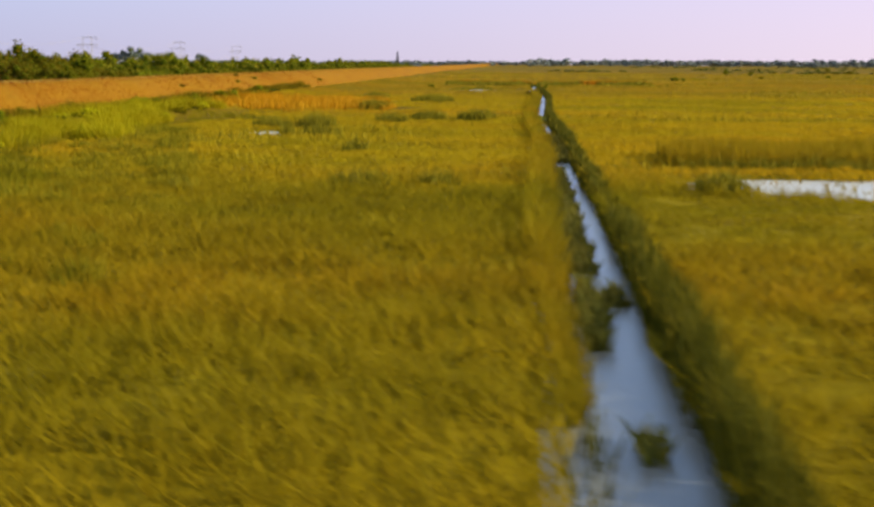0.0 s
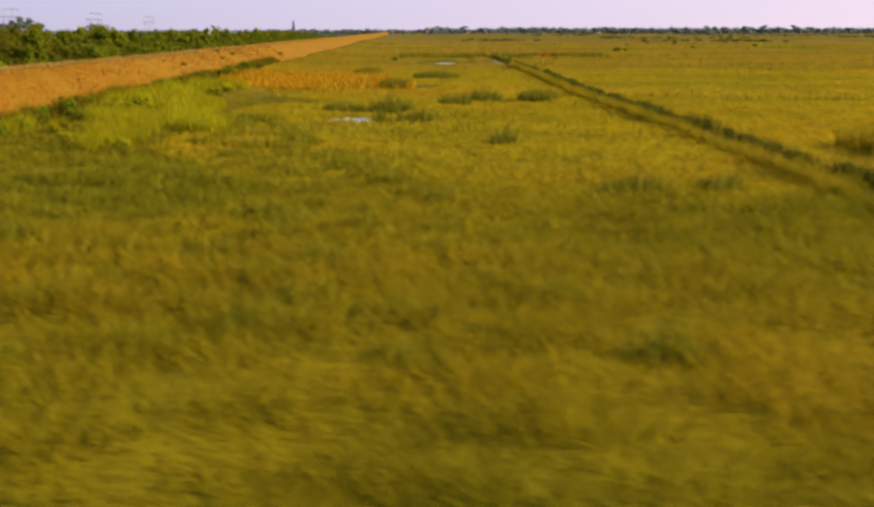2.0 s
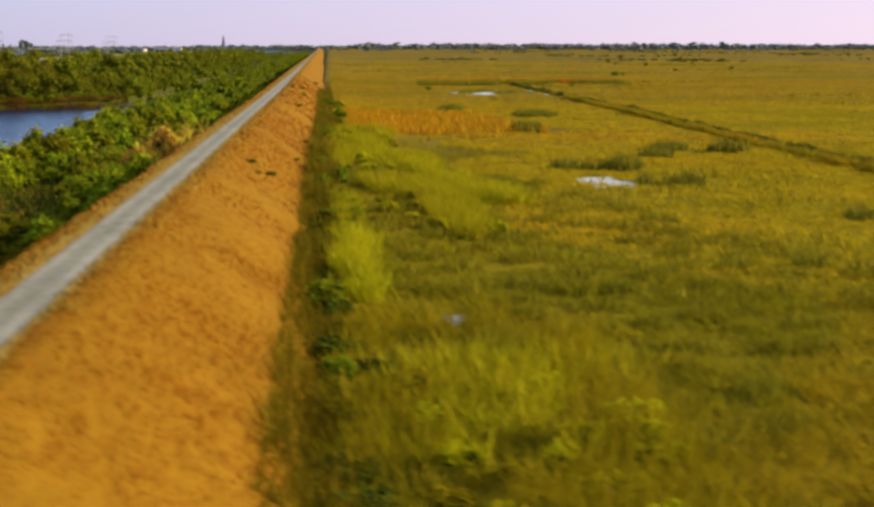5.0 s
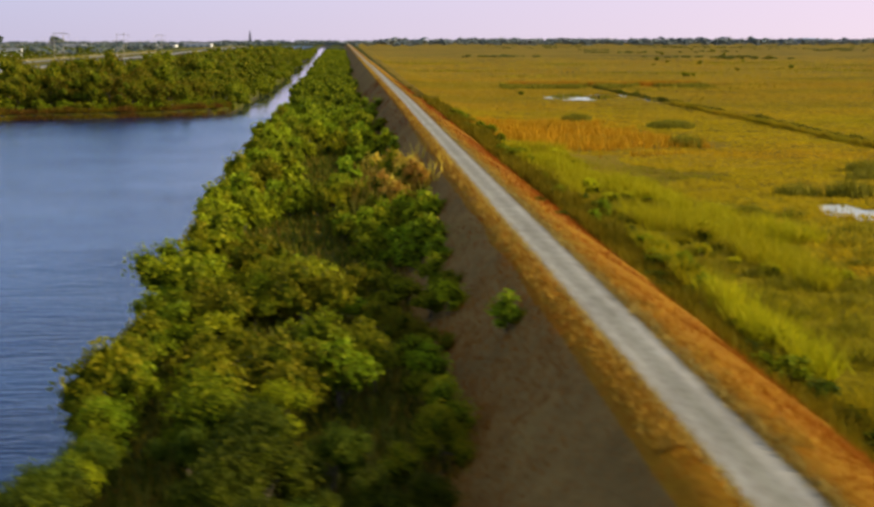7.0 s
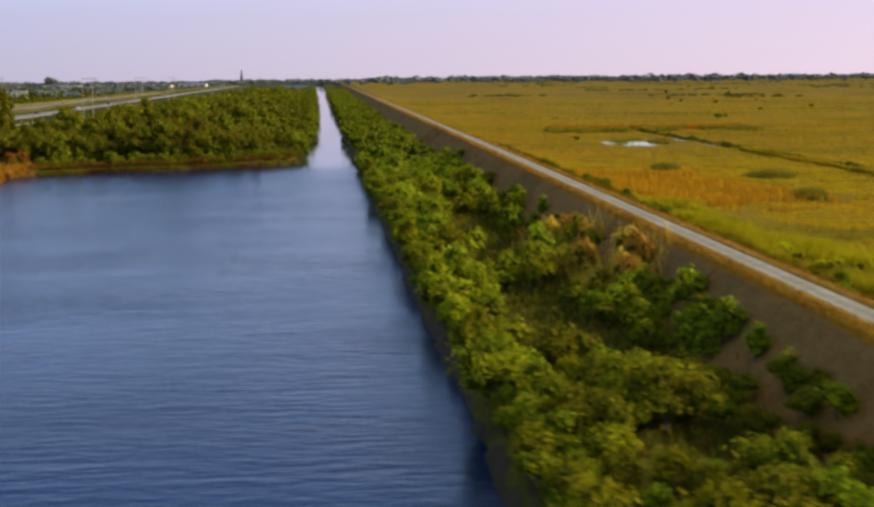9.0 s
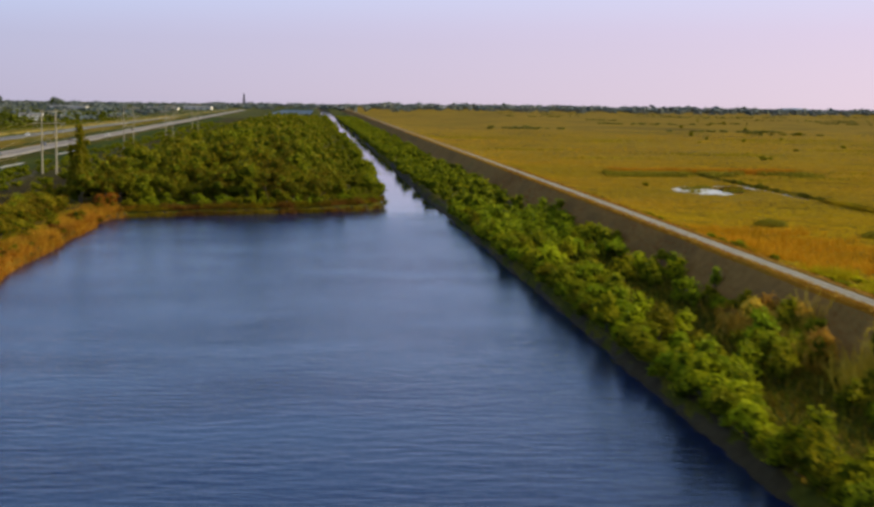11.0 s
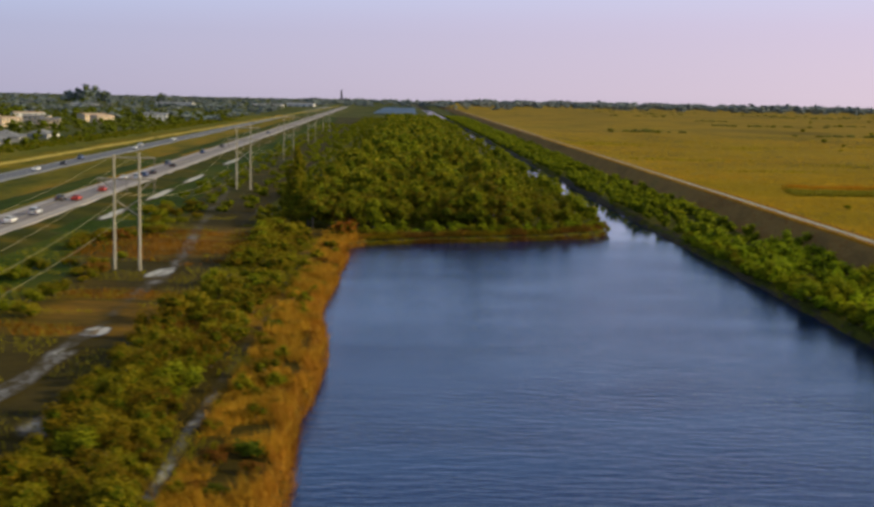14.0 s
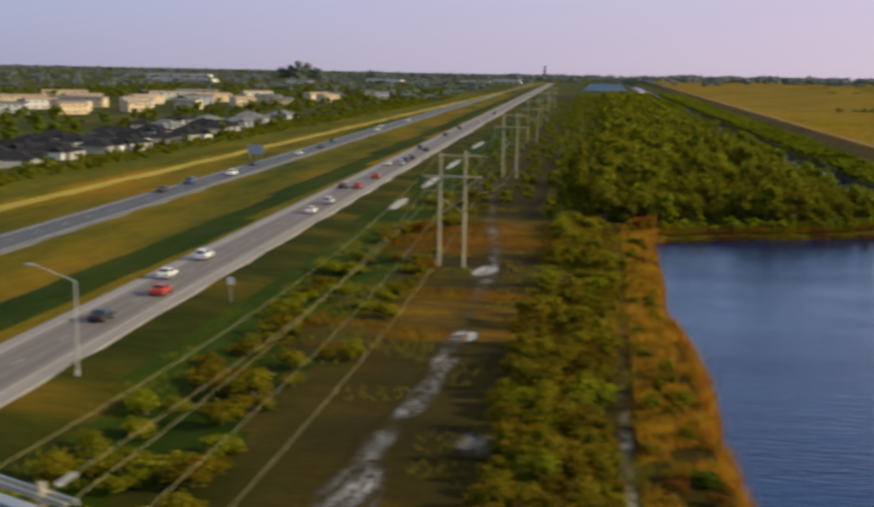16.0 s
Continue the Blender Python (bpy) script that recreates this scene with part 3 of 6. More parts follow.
def height(x, y):
    """The ground's height everywhere but on the levee's own mesh."""
    x, y = np.asarray(x, float), np.asarray(y, float)
    marsh = -0.55 + 0.45 * (value_noise(x / 6, y / 9, 21) - 0.5) + 0.35 * (value_noise(x / 1.7, y / 1.7, 22) - 0.5)
    marsh = marsh + 1.0 * ease(x, 24, 10.5) * ease(y, 55, 110)       # the marsh rises a little to the levee
    marsh = marsh - 1.0 * pond_depth(x, y)
    belt = -0.25 + 0.5 * (value_noise(x / 4, y / 4, 23) - 0.5)
    land = 0.1 + 0.35 * (value_noise(x / 9, y / 9, 24) - 0.5)
    z = np.where(x > 4, marsh, belt)
    west = canal_west(y)
    inside = np.where(y < lake_end(x), shore_west(y), west)
    wet = np.minimum(ease(shore_east(y) - x, -0.6, 1.6), ease(x - inside, -0.6, 1.6))
    lake_edge = np.where(x < west, ease(lake_end(x) - y, -0.8, 2.0), 1.0)
    wet = np.minimum(wet, np.where(x < west, lake_edge, 1.0))
    z = np.where(x < shore_east(y) + 0.6, np.where(x < inside, land, belt), z)
    z = z * (1 - wet) + (-3.2) * wet
    hw = highway_mid(y)
    rise = ease(x, hw + 17, hw + 7) * 0.75 - ease(np.abs(x - (hw + 21)), 5, 0) * 0.5
    med = ease(np.abs(x - (hw - 20.5)), 9, 0) * 0.5
    z = np.where(x < -134, land + rise - med, z)
    berm = 1.5 * ease(np.abs(x + 230.5), 7, 0)
    z = np.where(x < -215, land * 0.5 + 0.8 + berm, z)
    return z


# ---- ground ----
def lines(stops):
    out = []
    for a, b, step in stops:
        out.append(np.arange(a, b, step))
    return np.concatenate(out)


def stretch_out(start, end, first, grow=1.12):
    v, s = [start], first
    while v[-1] < end:
        v.append(v[-1] + s)
        s *= grow
    return np.array(v)


gx = np.concatenate([-stretch_out(260, 4800, 4, 1.2)[::-1], lines([(-256, -136, 3), (-136, -91, 1.2), (-91, -40, 3.2), (-40, -36, 0.8), (-36, -26.5, 2.4), (-26.5, -20, 0.6), (-20, 8, 2.0), (8, 100, 1.6)]), stretch_out(100, 4800, 1.2, 1.13)])
gy = np.concatenate([-stretch_out(60, 900, 6, 1.3)[::-1], lines([(-54, 0, 4), (0, 280, 2.6), (280, 318, 1.3), (318, 470, 3)]), stretch_out(470, 4850, 3, 1.07)])
X, Y = np.meshgrid(gx, gy)
Z = height(X, Y)
under_levee = (X - bend(Y) > -8.2) & (X - bend(Y) < 9.0)
Z = np.where(under_levee, np.minimum(Z, -0.6), Z)
gv = np.stack([X, Y, Z], -1).reshape(-1, 3)
nx, ny = len(gx), len(gy)
ii = (np.arange(ny - 1)[:, None] * nx + np.arange(nx - 1)[None, :]).ravel()
gf = np.stack([ii, ii + 1, ii + nx + 1, ii + nx], -1)
cxm, cym = gv[gf, 0].mean(1), gv[gf, 1].mean(1)
czm = gv[gf, 2].mean(1)
zone = np.zeros(len(gf), dtype=int)
zone[cxm < 8] = 1
zone[cxm < -39] = 1
zone[(cxm < -92) & (cym < 305)] = 2
zone[(cxm < power_mid(cym) + 12) & (cym >= 305)] = 2
zone[cxm < highway_mid(cym) + 22] = 3
zone[(zone == 3) & (cxm > highway_mid(cym))] = 9
zone[(cxm < highway_mid(cym) + 22 + 10 * value_noise(cxm / 4, cym / 9, 46)) & (cxm > highway_mid(cym) + 11 + 5 * value_noise(cxm / 4, cym / 12, 47))] = 6
zone[(cxm > highway_mid(cym) - 16) & (cxm < highway_mid(cym) - 8)] = 6
zone[cxm < -231] = 8
zone[cxm < -264] = 4
zone[(cxm < 0) & (cym > 1500)] = 4
zone[(cxm > 8) & (cym > 110 + 90 * value_noise(cxm / 40, cym / 60, 43))] = 7
zone[(cxm > 150) & (cym > 150)] = 7
zone[(czm < WATER - 0.05)] = 5
ground = new("ground", np_mesh("ground", gv, [gf], [M["marsh_floor"], M["undergrowth"], M["clearing"], M["verge"], M["far_land"], M["mud"], M["swale"], M["far_marsh"], M["slope_green"], M["shaded_verge"]], zone, True))
tagged(ground, kind="structure", label="marsh, clearings and grassy verges under low evening sun", category="ground")


def sheet(name, x0, x1, y0, y1, z, mat, label, sx=2, sy=2):
    xs, ys = np.linspace(x0, x1, sx), np.linspace(y0, y1, sy)
    A, B = np.meshgrid(xs, ys)
    v = np.stack([A, B, np.full(A.shape, z)], -1).reshape(-1, 3)
    i = (np.arange(sy - 1)[:, None] * sx + np.arange(sx - 1)[None, :]).ravel()
    f = np.stack([i, i + 1, i + sx + 1, i + sx], -1)
    return tagged(new(name, np_mesh(name, v, [f], [mat])), label, "water", kind="structure")


sheet("lake_and_canal", -110, -15, -700, 2500, WATER, M["lake"], "blue wind-rippled lake running into a straight canal", 8, 40)
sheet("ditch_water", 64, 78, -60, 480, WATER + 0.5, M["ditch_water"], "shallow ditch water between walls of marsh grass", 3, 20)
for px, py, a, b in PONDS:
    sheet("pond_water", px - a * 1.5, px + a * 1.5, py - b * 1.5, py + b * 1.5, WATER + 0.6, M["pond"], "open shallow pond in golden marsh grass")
sheet("far_lake", -137, -76, 1850, 2650, 0.9, M["far_lake"], "distant bright lake beyond the wooded strip")

# ---- levee ----
lx = np.array([-8.4, -6.8, -5.2, -4.0, -3.2, -2.6, -2.1, -1.55, -1.2, -0.95, 0, 0.95, 1.2, 1.6, 2.1, 3.0, 4.2, 5.5, 6.8, 7.9, 8.9, 9.8])
lz = np.array([-0.9, -0.1, 1.3, 2.6, 3.6, 4.2, 4.44, 4.58, 4.52, 4.42, 4.42, 4.42, 4.52, 4.58, 4.46, 4.0, 3.3, 2.45, 1.5, 0.7, 0.0, -0.9])
ly = np.concatenate([-stretch_out(60, 700, 5, 1.25)[::-1], lines([(-52, 24, 1.6), (24, 120, 0.6), (120, 220, 1.6)]), stretch_out(220, 4700, 2, 1.07)])
A, B = np.meshgrid(lx, ly)
wob = 0.5 * (value_noise(A / 1.6, B / 1.6, 31) - 0.5) + 0.5 * (value_noise(A / 5, B / 7, 32) - 0.5)
soft_edge = ease(np.abs(A), 1.0, 3.0)
C = np.broadcast_to(lz, A.shape) + wob * 0.2 * soft_edge
A = A + 0.5 * (value_noise(B / 8, A * 0 + 3, 33) - 0.5) * soft_edge
lv = np.stack([A + bend(B), B, C], -1).reshape(-1, 3)
nxl = len(lx)
ii = (np.arange(len(ly) - 1)[:, None] * nxl + np.arange(nxl - 1)[None, :]).ravel()
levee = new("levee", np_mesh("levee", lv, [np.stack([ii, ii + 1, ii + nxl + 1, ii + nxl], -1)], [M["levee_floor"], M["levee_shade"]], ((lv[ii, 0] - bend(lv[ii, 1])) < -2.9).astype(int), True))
tagged(levee, "long straight levee bank covered in dry orange grass", "levee", kind="structure")
# the track on its crest, a little domed, with ragged edges
rx = np.array([-1.06, -0.75, -0.4, 0, 0.4, 0.75, 1.06])
A, B = np.meshgrid(rx, ly)
A = A + np.sign(A) * (np.abs(A) > 0.9) * 0.2 * (value_noise(B / 1.3, A + 7, 34) - 0.5)
C = 4.465 + 0.03 * (1 - A ** 2) + 0.03 * (value_noise(A / .5, B / 2.5, 35) - .5)
rv = np.stack([A + bend(B), B, C], -1).reshape(-1, 3)
n7 = len(rx)
ii = (np.arange(len(ly) - 1)[:, None] * n7 + np.arange(n7 - 1)[None, :]).ravel()
road = new("levee_road", np_mesh("levee_road", rv, [np.stack([ii, ii + 1, ii + n7 + 1, ii + n7], -1)], [M["gravel"]], None, True))
tagged(road, "pale grey gravel track along the levee crest", "road", kind="structure")


# ---- highway ----
def roadway(name, mid, y0, y1, half, mat, label, z):
    """A carriageway as a straight slab; the object lies along its own y."""
    a, b = Vector((mid(y0), y0, 0)), Vector((mid(y1), y1, 0))
    turn = math.atan2(-(b.x - a.x), b.y - a.y)
    length = (b - a).length
    ys = np.linspace(0, length, 60)
    prof = [(-half - .5, -.5), (-half, 0), (-half * .5, .05), (0, .08), (half * .5, .05), (half, 0), (half + .5, -.5)]
    v = np.array([(px, q, pz) for q in ys for px, pz in prof])
    k = len(prof)
    i = (np.arange(59)[:, None] * k + np.arange(k - 1)[None, :]).ravel()
    ob = new(name, np_mesh(name, v, [np.stack([i, i + 1, i + k + 1, i + k], -1)], [mat], None, False))
    ob.matrix_world = Matrix.Translation((a.x, a.y, z)) @ Matrix.Rotation(turn, 4, 'Z')
    tagged(ob, label, "road", kind="structure")
    paint = bmesh.new()
    for off in (-3.75, 3.75):
        slab(paint, off - .08, off + .08, 0, length, .035, .075)
    q = 60.0
    while q < 700:
        slab(paint, -.08, .08, q, q + 3, .05, .095)
        q += 12.2
    pm = bpy.data.meshes.new("lane_lines")
    paint.to_mesh(pm); paint.free()
    pm.materials.append(M["line_paint"])
    pl = new("lane_lines", pm)
    pl.matrix_world = ob.matrix_world.copy()
    tagged(pl, "worn white lane lines", "road marking", kind="structure")


ROAD_Z = 1.0
roadway("highway_near", highway_mid, -80, 2600, 5.6, M["concrete"], "pale concrete carriageway with darker worn lanes", ROAD_Z)
roadway("highway_far", far_road_mid, -80, 2600, 5.0, M["asphalt"], "grey asphalt carriageway beyond the grassy median", ROAD_Z)
# the sandy maintenance strip on the berm past the highway
ys = np.linspace(-60, 2600, 200)
sv = np.array([(-226 + ox + 0.8 * (value_noise(q / 14, 1.0, 41) - .5), q, float(height(-226 + ox, q)) + .12) for q in ys for ox in (-1.1, -.4, .4, 1.1)])
i = (np.arange(199)[:, None] * 4 + np.arange(3)[None, :]).ravel()
strip = new("sand_strip", np_mesh("sand_strip", sv, [np.stack([i, i + 1, i + 5, i + 4], -1)], [M["sand"]], None, True))
tagged(strip, "tan sandy strip along the far highway verge", "path", kind="structure")


def worn_mesh(name, pts, rows, cols, worn, label, category):
    """A thin sheet on the ground whose 'worn' value says how bare and pale it is, puddles' sky reflection included;
    rows by cols places.
    """
    v = np.array([(x, y, ground_top(x, y) + .07) for x, y in pts])
    i = (np.arange(rows - 1)[:, None] * cols + np.arange(cols - 1)[None, :]).ravel()
    me = np_mesh(name, v, [np.stack([i, i + 1, i + cols + 1, i + cols], -1)], [M["clearing"]], None, True)
    me.attributes.new("worn", 'FLOAT', 'POINT').data.foreach_set("value", np.asarray(worn, dtype=np.float32))
    return tagged(new(name, me), label, category, kind="structure")


def ground_top(x, y):
    return float(height(np.array(float(x)), np.array(float(y))))


def trail(name, mid, half, y0, y1, strength, label, seed):
    """A trail whose wear fades to nothing at both edges."""
    ys, across = np.arange(y0, y1, 1.0), np.linspace(-1, 1, 9)
    pts, worn = [], []
    for q in ys:
        w = half(q) * (0.75 + 0.5 * float(value_noise(q / 5, 2.0, seed)))
        c = float(mid(q)) + 1.2 * (float(value_noise(q / 19, 4.0, seed)) - .5)
        s = strength(q) * (.45 + 1.0 * float(value_noise(q / 4.5, 5.0, seed)))
        for a in across:
            pts.append((c + a * w, q))
            worn.append(s * max(0.0, 1 - abs(a) ** 2.2))
    return worn_mesh(name, pts, len(ys), 9, worn, label, "path")


trail("marl_trail", lambda q: -120.6 - 0.9 * ease(q, 165, 140) - 0.088 * max(0.0, q - 232), lambda q: 1.6 + 1.0 * float(ease(q, 140, 118)), 60, 420,
      lambda q: .5 if q < 172 else .28 if q < 215 else .42 if q < 290 else .3, "pale rutted marl trail under the power line", 51)
trail("bank_track", lambda q: -100.4 + 0 * q, lambda q: .7, 60, 215, lambda q: .5 if q < 150 else .28, "narrow foot track between reeds and shrubs", 52)


def puddle(x, y, a, b, strength, lean, label):
    """A pale pool, the sky's reflection put into its colour: an oval sheet, ragged by the ground's own pattern; lean
    skews it along the trail.
    """
    k = np.linspace(-1, 1, 15)
    pts, worn = [], []
    for j in k:
        for i in k:
            pts.append((x + a * i + lean * j, y + b * j))
            worn.append(strength * max(0.0, 1 - (i * i + j * j) ** 1.5))
    return worn_mesh("puddle", pts, 15, 15, worn, label, "puddle")


for x, y, a, b, st, lean in ((-121.7, 231, 2.0, 6.5, 2.2, .8), (-119.6, 179, 1.9, 4.0, 2.0, 0), (-113.5, 135, 2.6, 4.5, .55, 0), (-124.2, 270, 1.2, 8, .7, -1), (-119.9, 163, 1.3, 6, .6, .8), (-120.7, 146, 1.7, 6, .7, .8), (-121.4, 122, 1.9, 7, .75, .5)):
    puddle(x, y, a, b, st, lean, "pale marl puddle on the muddy trail, sky reflection in its colour")
for x, y, a, b in ((-150.6, 325, 1.5, 15), (-151.0, 385, 1.2, 22), (-152.5, 450, 1.2, 24), (-155, 560, 1.3, 30)):
    puddle(x, y, a, b, 1.9, -.3, "marl strip beside the highway verge, coloured bright as water reflecting sky")


# ---- grasses ----
def blades(name, x, y, z, h, w, lean, mat, label, category="grass", kind="stuff", group=""):
    """One joined stand of single tapered blades, rooted at the given places."""
    n = len(x)
    turn = rng.uniform(0, 2 * np.pi, n)
    tip = rng.uniform(0, 2 * np.pi, n)
    reach = h * lean * rng.uniform(0.2, 1.0, n)
    cx, sx = np.cos(turn) * w / 2, np.sin(turn) * w / 2
    base = np.stack([x, y, z], -1)
    v = np.empty((n, 3, 3))
    v[:, 0] = base + np.stack([-cx, -sx, 0 * cx], -1)
    v[:, 1] = base + np.stack([cx, sx, 0 * cx], -1)
    v[:, 2] = base + np.stack([np.cos(tip) * reach, np.sin(tip) * reach, h], -1)
    me = np_mesh(name, v.reshape(-1, 3), [np.arange(3 * n).reshape(n, 3)], [mat])
    return tagged(new(name, me), label, category, group, kind)


def scatter(x0, x1, y0, y1, per_m2):
    n = int((x1 - x0) * (y1 - y0) * per_m2)
    return rng.uniform(x0, x1, n), rng.uniform(y0, y1, n)


def west_green(x, y):
    """The greener, ranker part of the marsh along the levee."""
    return (x < 16 + 22 * value_noise(x / 9, y / 16, 65)) & (y < 190)


def marsh_stand(x0, x1, y0, y1, per_m2, hh, ww, label, mat="marsh_blade", rise=0.0, fall=0.0, where=None, mound=0.0):
    """A stand of sawgrass that thins out towards its near and far edges."""
    x, y = scatter(x0, x1, y0, y1, per_m2)
    keep = pond_depth(x, y) < 0.25
    low = 1 - .6 * ((np.abs(x - 87) < 13) & (y > 38) & (y < 59)) - .45 * ((np.abs(x - 56) < 16) & (y > 335) & (y < 362)) - .4 * ((np.abs(x - 37.7) < 5) & (y > 108) & (y < 118))
    if where is not None:
        keep &= where(x, y)
    near = ww < .1                              # farther stands are sown more evenly
    u, v = (.79 * x + .61 * y), (.79 * y - .61 * x)
    lumps = value_noise(u / 2.2, v / 2.2, 61) if near else .3 + .4 * value_noise(u / 3.1, v / 3.1, 61)
    keep &= rng.uniform(0, 1, len(x)) < (0.35 if near else .55) + 0.9 * lumps
    if rise:
        keep &= rng.uniform(0, 1, len(x)) < ease(y, y0, y0 + rise)
    if fall:
        keep &= rng.uniform(0, 1, len(x)) < ease(y, y1, y1 - fall)
    x, y, u, v, lumps, low = (q[keep] for q in (x, y, u, v, lumps, low))
    tall = .82 * hh * (0.55 + 0.55 * lumps + (0.35 if near else .2) * value_noise(u / 14, v / 20, 62)) * rng.uniform(0.65, 1.15, len(x)) * low
    tall *= 1 - .6 * mound + 1.5 * mound * value_noise(u / 3.4, v / 4.4, 75) ** 1.3
    return blades("marsh_grass", x, y, height(x, y) - 0.05, tall, ww * rng.uniform(0.7, 1.4, len(x)), 1.5, M[mat], label)


def orange_patch(x, y):
    return np.hypot((x - 27) / 19, (y - 222) / 36) + 1.0 * (value_noise(x / 9, y / 6, 64) - .5) + .5 * (value_noise(x / 3, y / 2, 63) - .5) < 0.8


def gold(x, y):
    return ~west_green(x, y) & ~orange_patch(x, y)


for zone_of, mat, word, mound in ((gold, "marsh_blade", "golden", 0), (west_green, "green_blade", "olive-green", .8)):
    marsh_stand(10.2, 96, -8, 85, 36, 0.95, 0.066, "dense " + word + " sawgrass leaning in every direction", mat, 14, 45, zone_of, mound)
    marsh_stand(10.2, 112, 32, 190, 15, .58, 0.12, word + " sawgrass of the middle marsh", "wide_blade" if word == "golden" else mat, 28, 70, zone_of, mound)
marsh_stand(10.2, 150, 105, 340, 7, .48, 0.21, "olive and tan sawgrass of the wide marsh", "wide_blade", 70, 80, gold)
marsh_stand(10.5, 240, 250, 640, 2.2, .6, 0.34, "distant tan sawgrass", "tan_blade", 90, 200)
marsh_stand(12, 420, 480, 1250, .2, .6, 0.9, "sparse tan sawgrass tussocks far out", "tan_blade", 150, 500)
x, y = scatter(8, 45, 185, 262, 4.2)
k = orange_patch(x, y)
blades("orange_grass", x[k], y[k], height(x[k], y[k]), rng.uniform(.8, 1.5, k.sum()), np.full(k.sum(), .16), 0.4, M["gold_blade"], "patch of deep orange dry grass beside the levee")
# a long bank of taller orange sedge far out, and the grass wall behind the near pond
x, y = scatter(40, 112, 436, 452, 6)
k = value_noise(x / 7, y / 9, 79) > .36
x, y = x[k], y[k]
blades("sedge_bank", x, y, height(x, y), rng.uniform(1.2, 2.0, len(x)), np.full(len(x), .25), .3, M["sedge"], "dark band of tall sedge across the marsh")
x, y = scatter(44, 112, 452, 468, 5)
blades("orange_grass", x, y, height(x, y), rng.uniform(1.3, 1.9, len(x)), np.full(len(x), .25), .3, M["gold_blade"], "band of orange grass behind the dark sedge")
x, y = scatter(79, 104, 82, 96, 22)
blades("tall_marsh_grass", x, y, height(x, y), rng.uniform(1.3, 2.1, len(x)), np.full(len(x), .09), .3, M["marsh_blade"], "wall of tall golden grass behind a pond")
x, y = scatter(79.5, 106, 80.2, 82.2, 34)
k = value_noise(x / 2.5, y, 76) > .35
blades("pond_sedge", x[k], y[k], height(x[k], y[k]), rng.uniform(.7, 1.3, k.sum()), np.full(k.sum(), .10), .4, M["sedge"], "dark sedge under a wall of golden grass")
# dark tall grass on the ditch's east bank, thinner on the west
yy = -5 + 475 * rng.uniform(0, 1, 26000) ** 1.25
yy = yy[value_noise(yy / 7, yy * 0 + 5, 77) > .5 - .6 * rng.uniform(0, 1, len(yy)) - .3 * (yy < 30)]
xx = ditch_mid(yy) + (ditch_half(yy) + rng.uniform(0.0, 1.2, len(yy))) * np.where(rng.uniform(0, 1, len(yy)) < .88, 1, -.6)
blades("ditch_sedge", xx, yy, height(xx, yy), rng.uniform(.7, 1.4, len(yy)) * (.6 + .7 * value_noise(yy / 5, yy * 0 + 2, 95)) * (1 - .35 * ease(yy, 100, 300)), rng.uniform(.06, .16, len(yy)) * (1 + yy / 320), .45, M["ditch_leaf"], "dark green sedge lining the ditch")
# weed mats in the ditch
for q0, q1, off, half in ((17, 29, -.4, .45), (31, 80, -.5, .7), (24, 27, .6, .4), (90, 125, .1, 1.1), (160, 176, -.3, .9), (6, 8, .2, .3)):
    yy = rng.uniform(q0, q1, int((q1 - q0) * half * 120))
    xx = ditch_mid(yy) + off + half * rng.uniform(-1, 1, len(yy)) * (0.5 + value_noise(yy / 2, yy * 0, 66))
    blades("water_weed", xx, yy, np.full(len(yy), WATER + .47), rng.uniform(.2, .75, len(yy)), np.full(len(yy), .17), .9, M["weed"], "low olive weed mat floating in the ditch", "weed")
# dry grass on the levee
for x0, x1, y0, y1, d, hh, ww in ((-7.5, 9, 22, 75, 40, .32, .04), (-7.5, 9, 75, 170, 14, .30, .05), (-7.5, 9, 170, 380, 4, .36, .10)):
    x, y = scatter(x0, x1, y0, y1, d)
    k = (np.abs(x) > 1.15) & (rng.uniform(0, 1, len(x)) < .25 + .9 * value_noise(x / .8, y / .8, 67))
    x, y = x[k], y[k]
    blades("levee_grass", x + bend(y), y, np.interp(x, lx, lz) - .05, hh * rng.uniform(.5, 1.3, len(x)), np.full(len(x), ww), .8, M["levee_blade"], "short dry orange grass on the levee slopes")
y = 24 + 150 * rng.uniform(0, 1, 9000) ** 1.4
x = rng.choice((-1.0, 1.0), len(y)) * (1.0 + .45 * rng.uniform(0, 1, len(y)) ** .8 - .14 * value_noise(y / 1.1, y * 0, 36))
blades("track_grass", x, y, np.interp(x, lx, lz) - .03, rng.uniform(.12, .34, len(y)), rng.uniform(.04, .08, len(y)), .9, M["straw"], "short dry tufts fraying the gravel track's edges")
y = 40 + 760 * rng.uniform(0, 1, 16000) ** 1.5
x = rng.choice((-1.0, -1.0, 1.0), len(y)) * rng.uniform(1.2, 2.3, len(y))
blades("verge_grass", x + bend(y), y, np.interp(x, lx, lz) - .05, rng.uniform(.12, .32, len(y)) * (.5 + value_noise(x, y / 3, 37)), .07 * (1 + y / 110), .8, M["verge_blade"], "tufted golden grass along the track's verges")
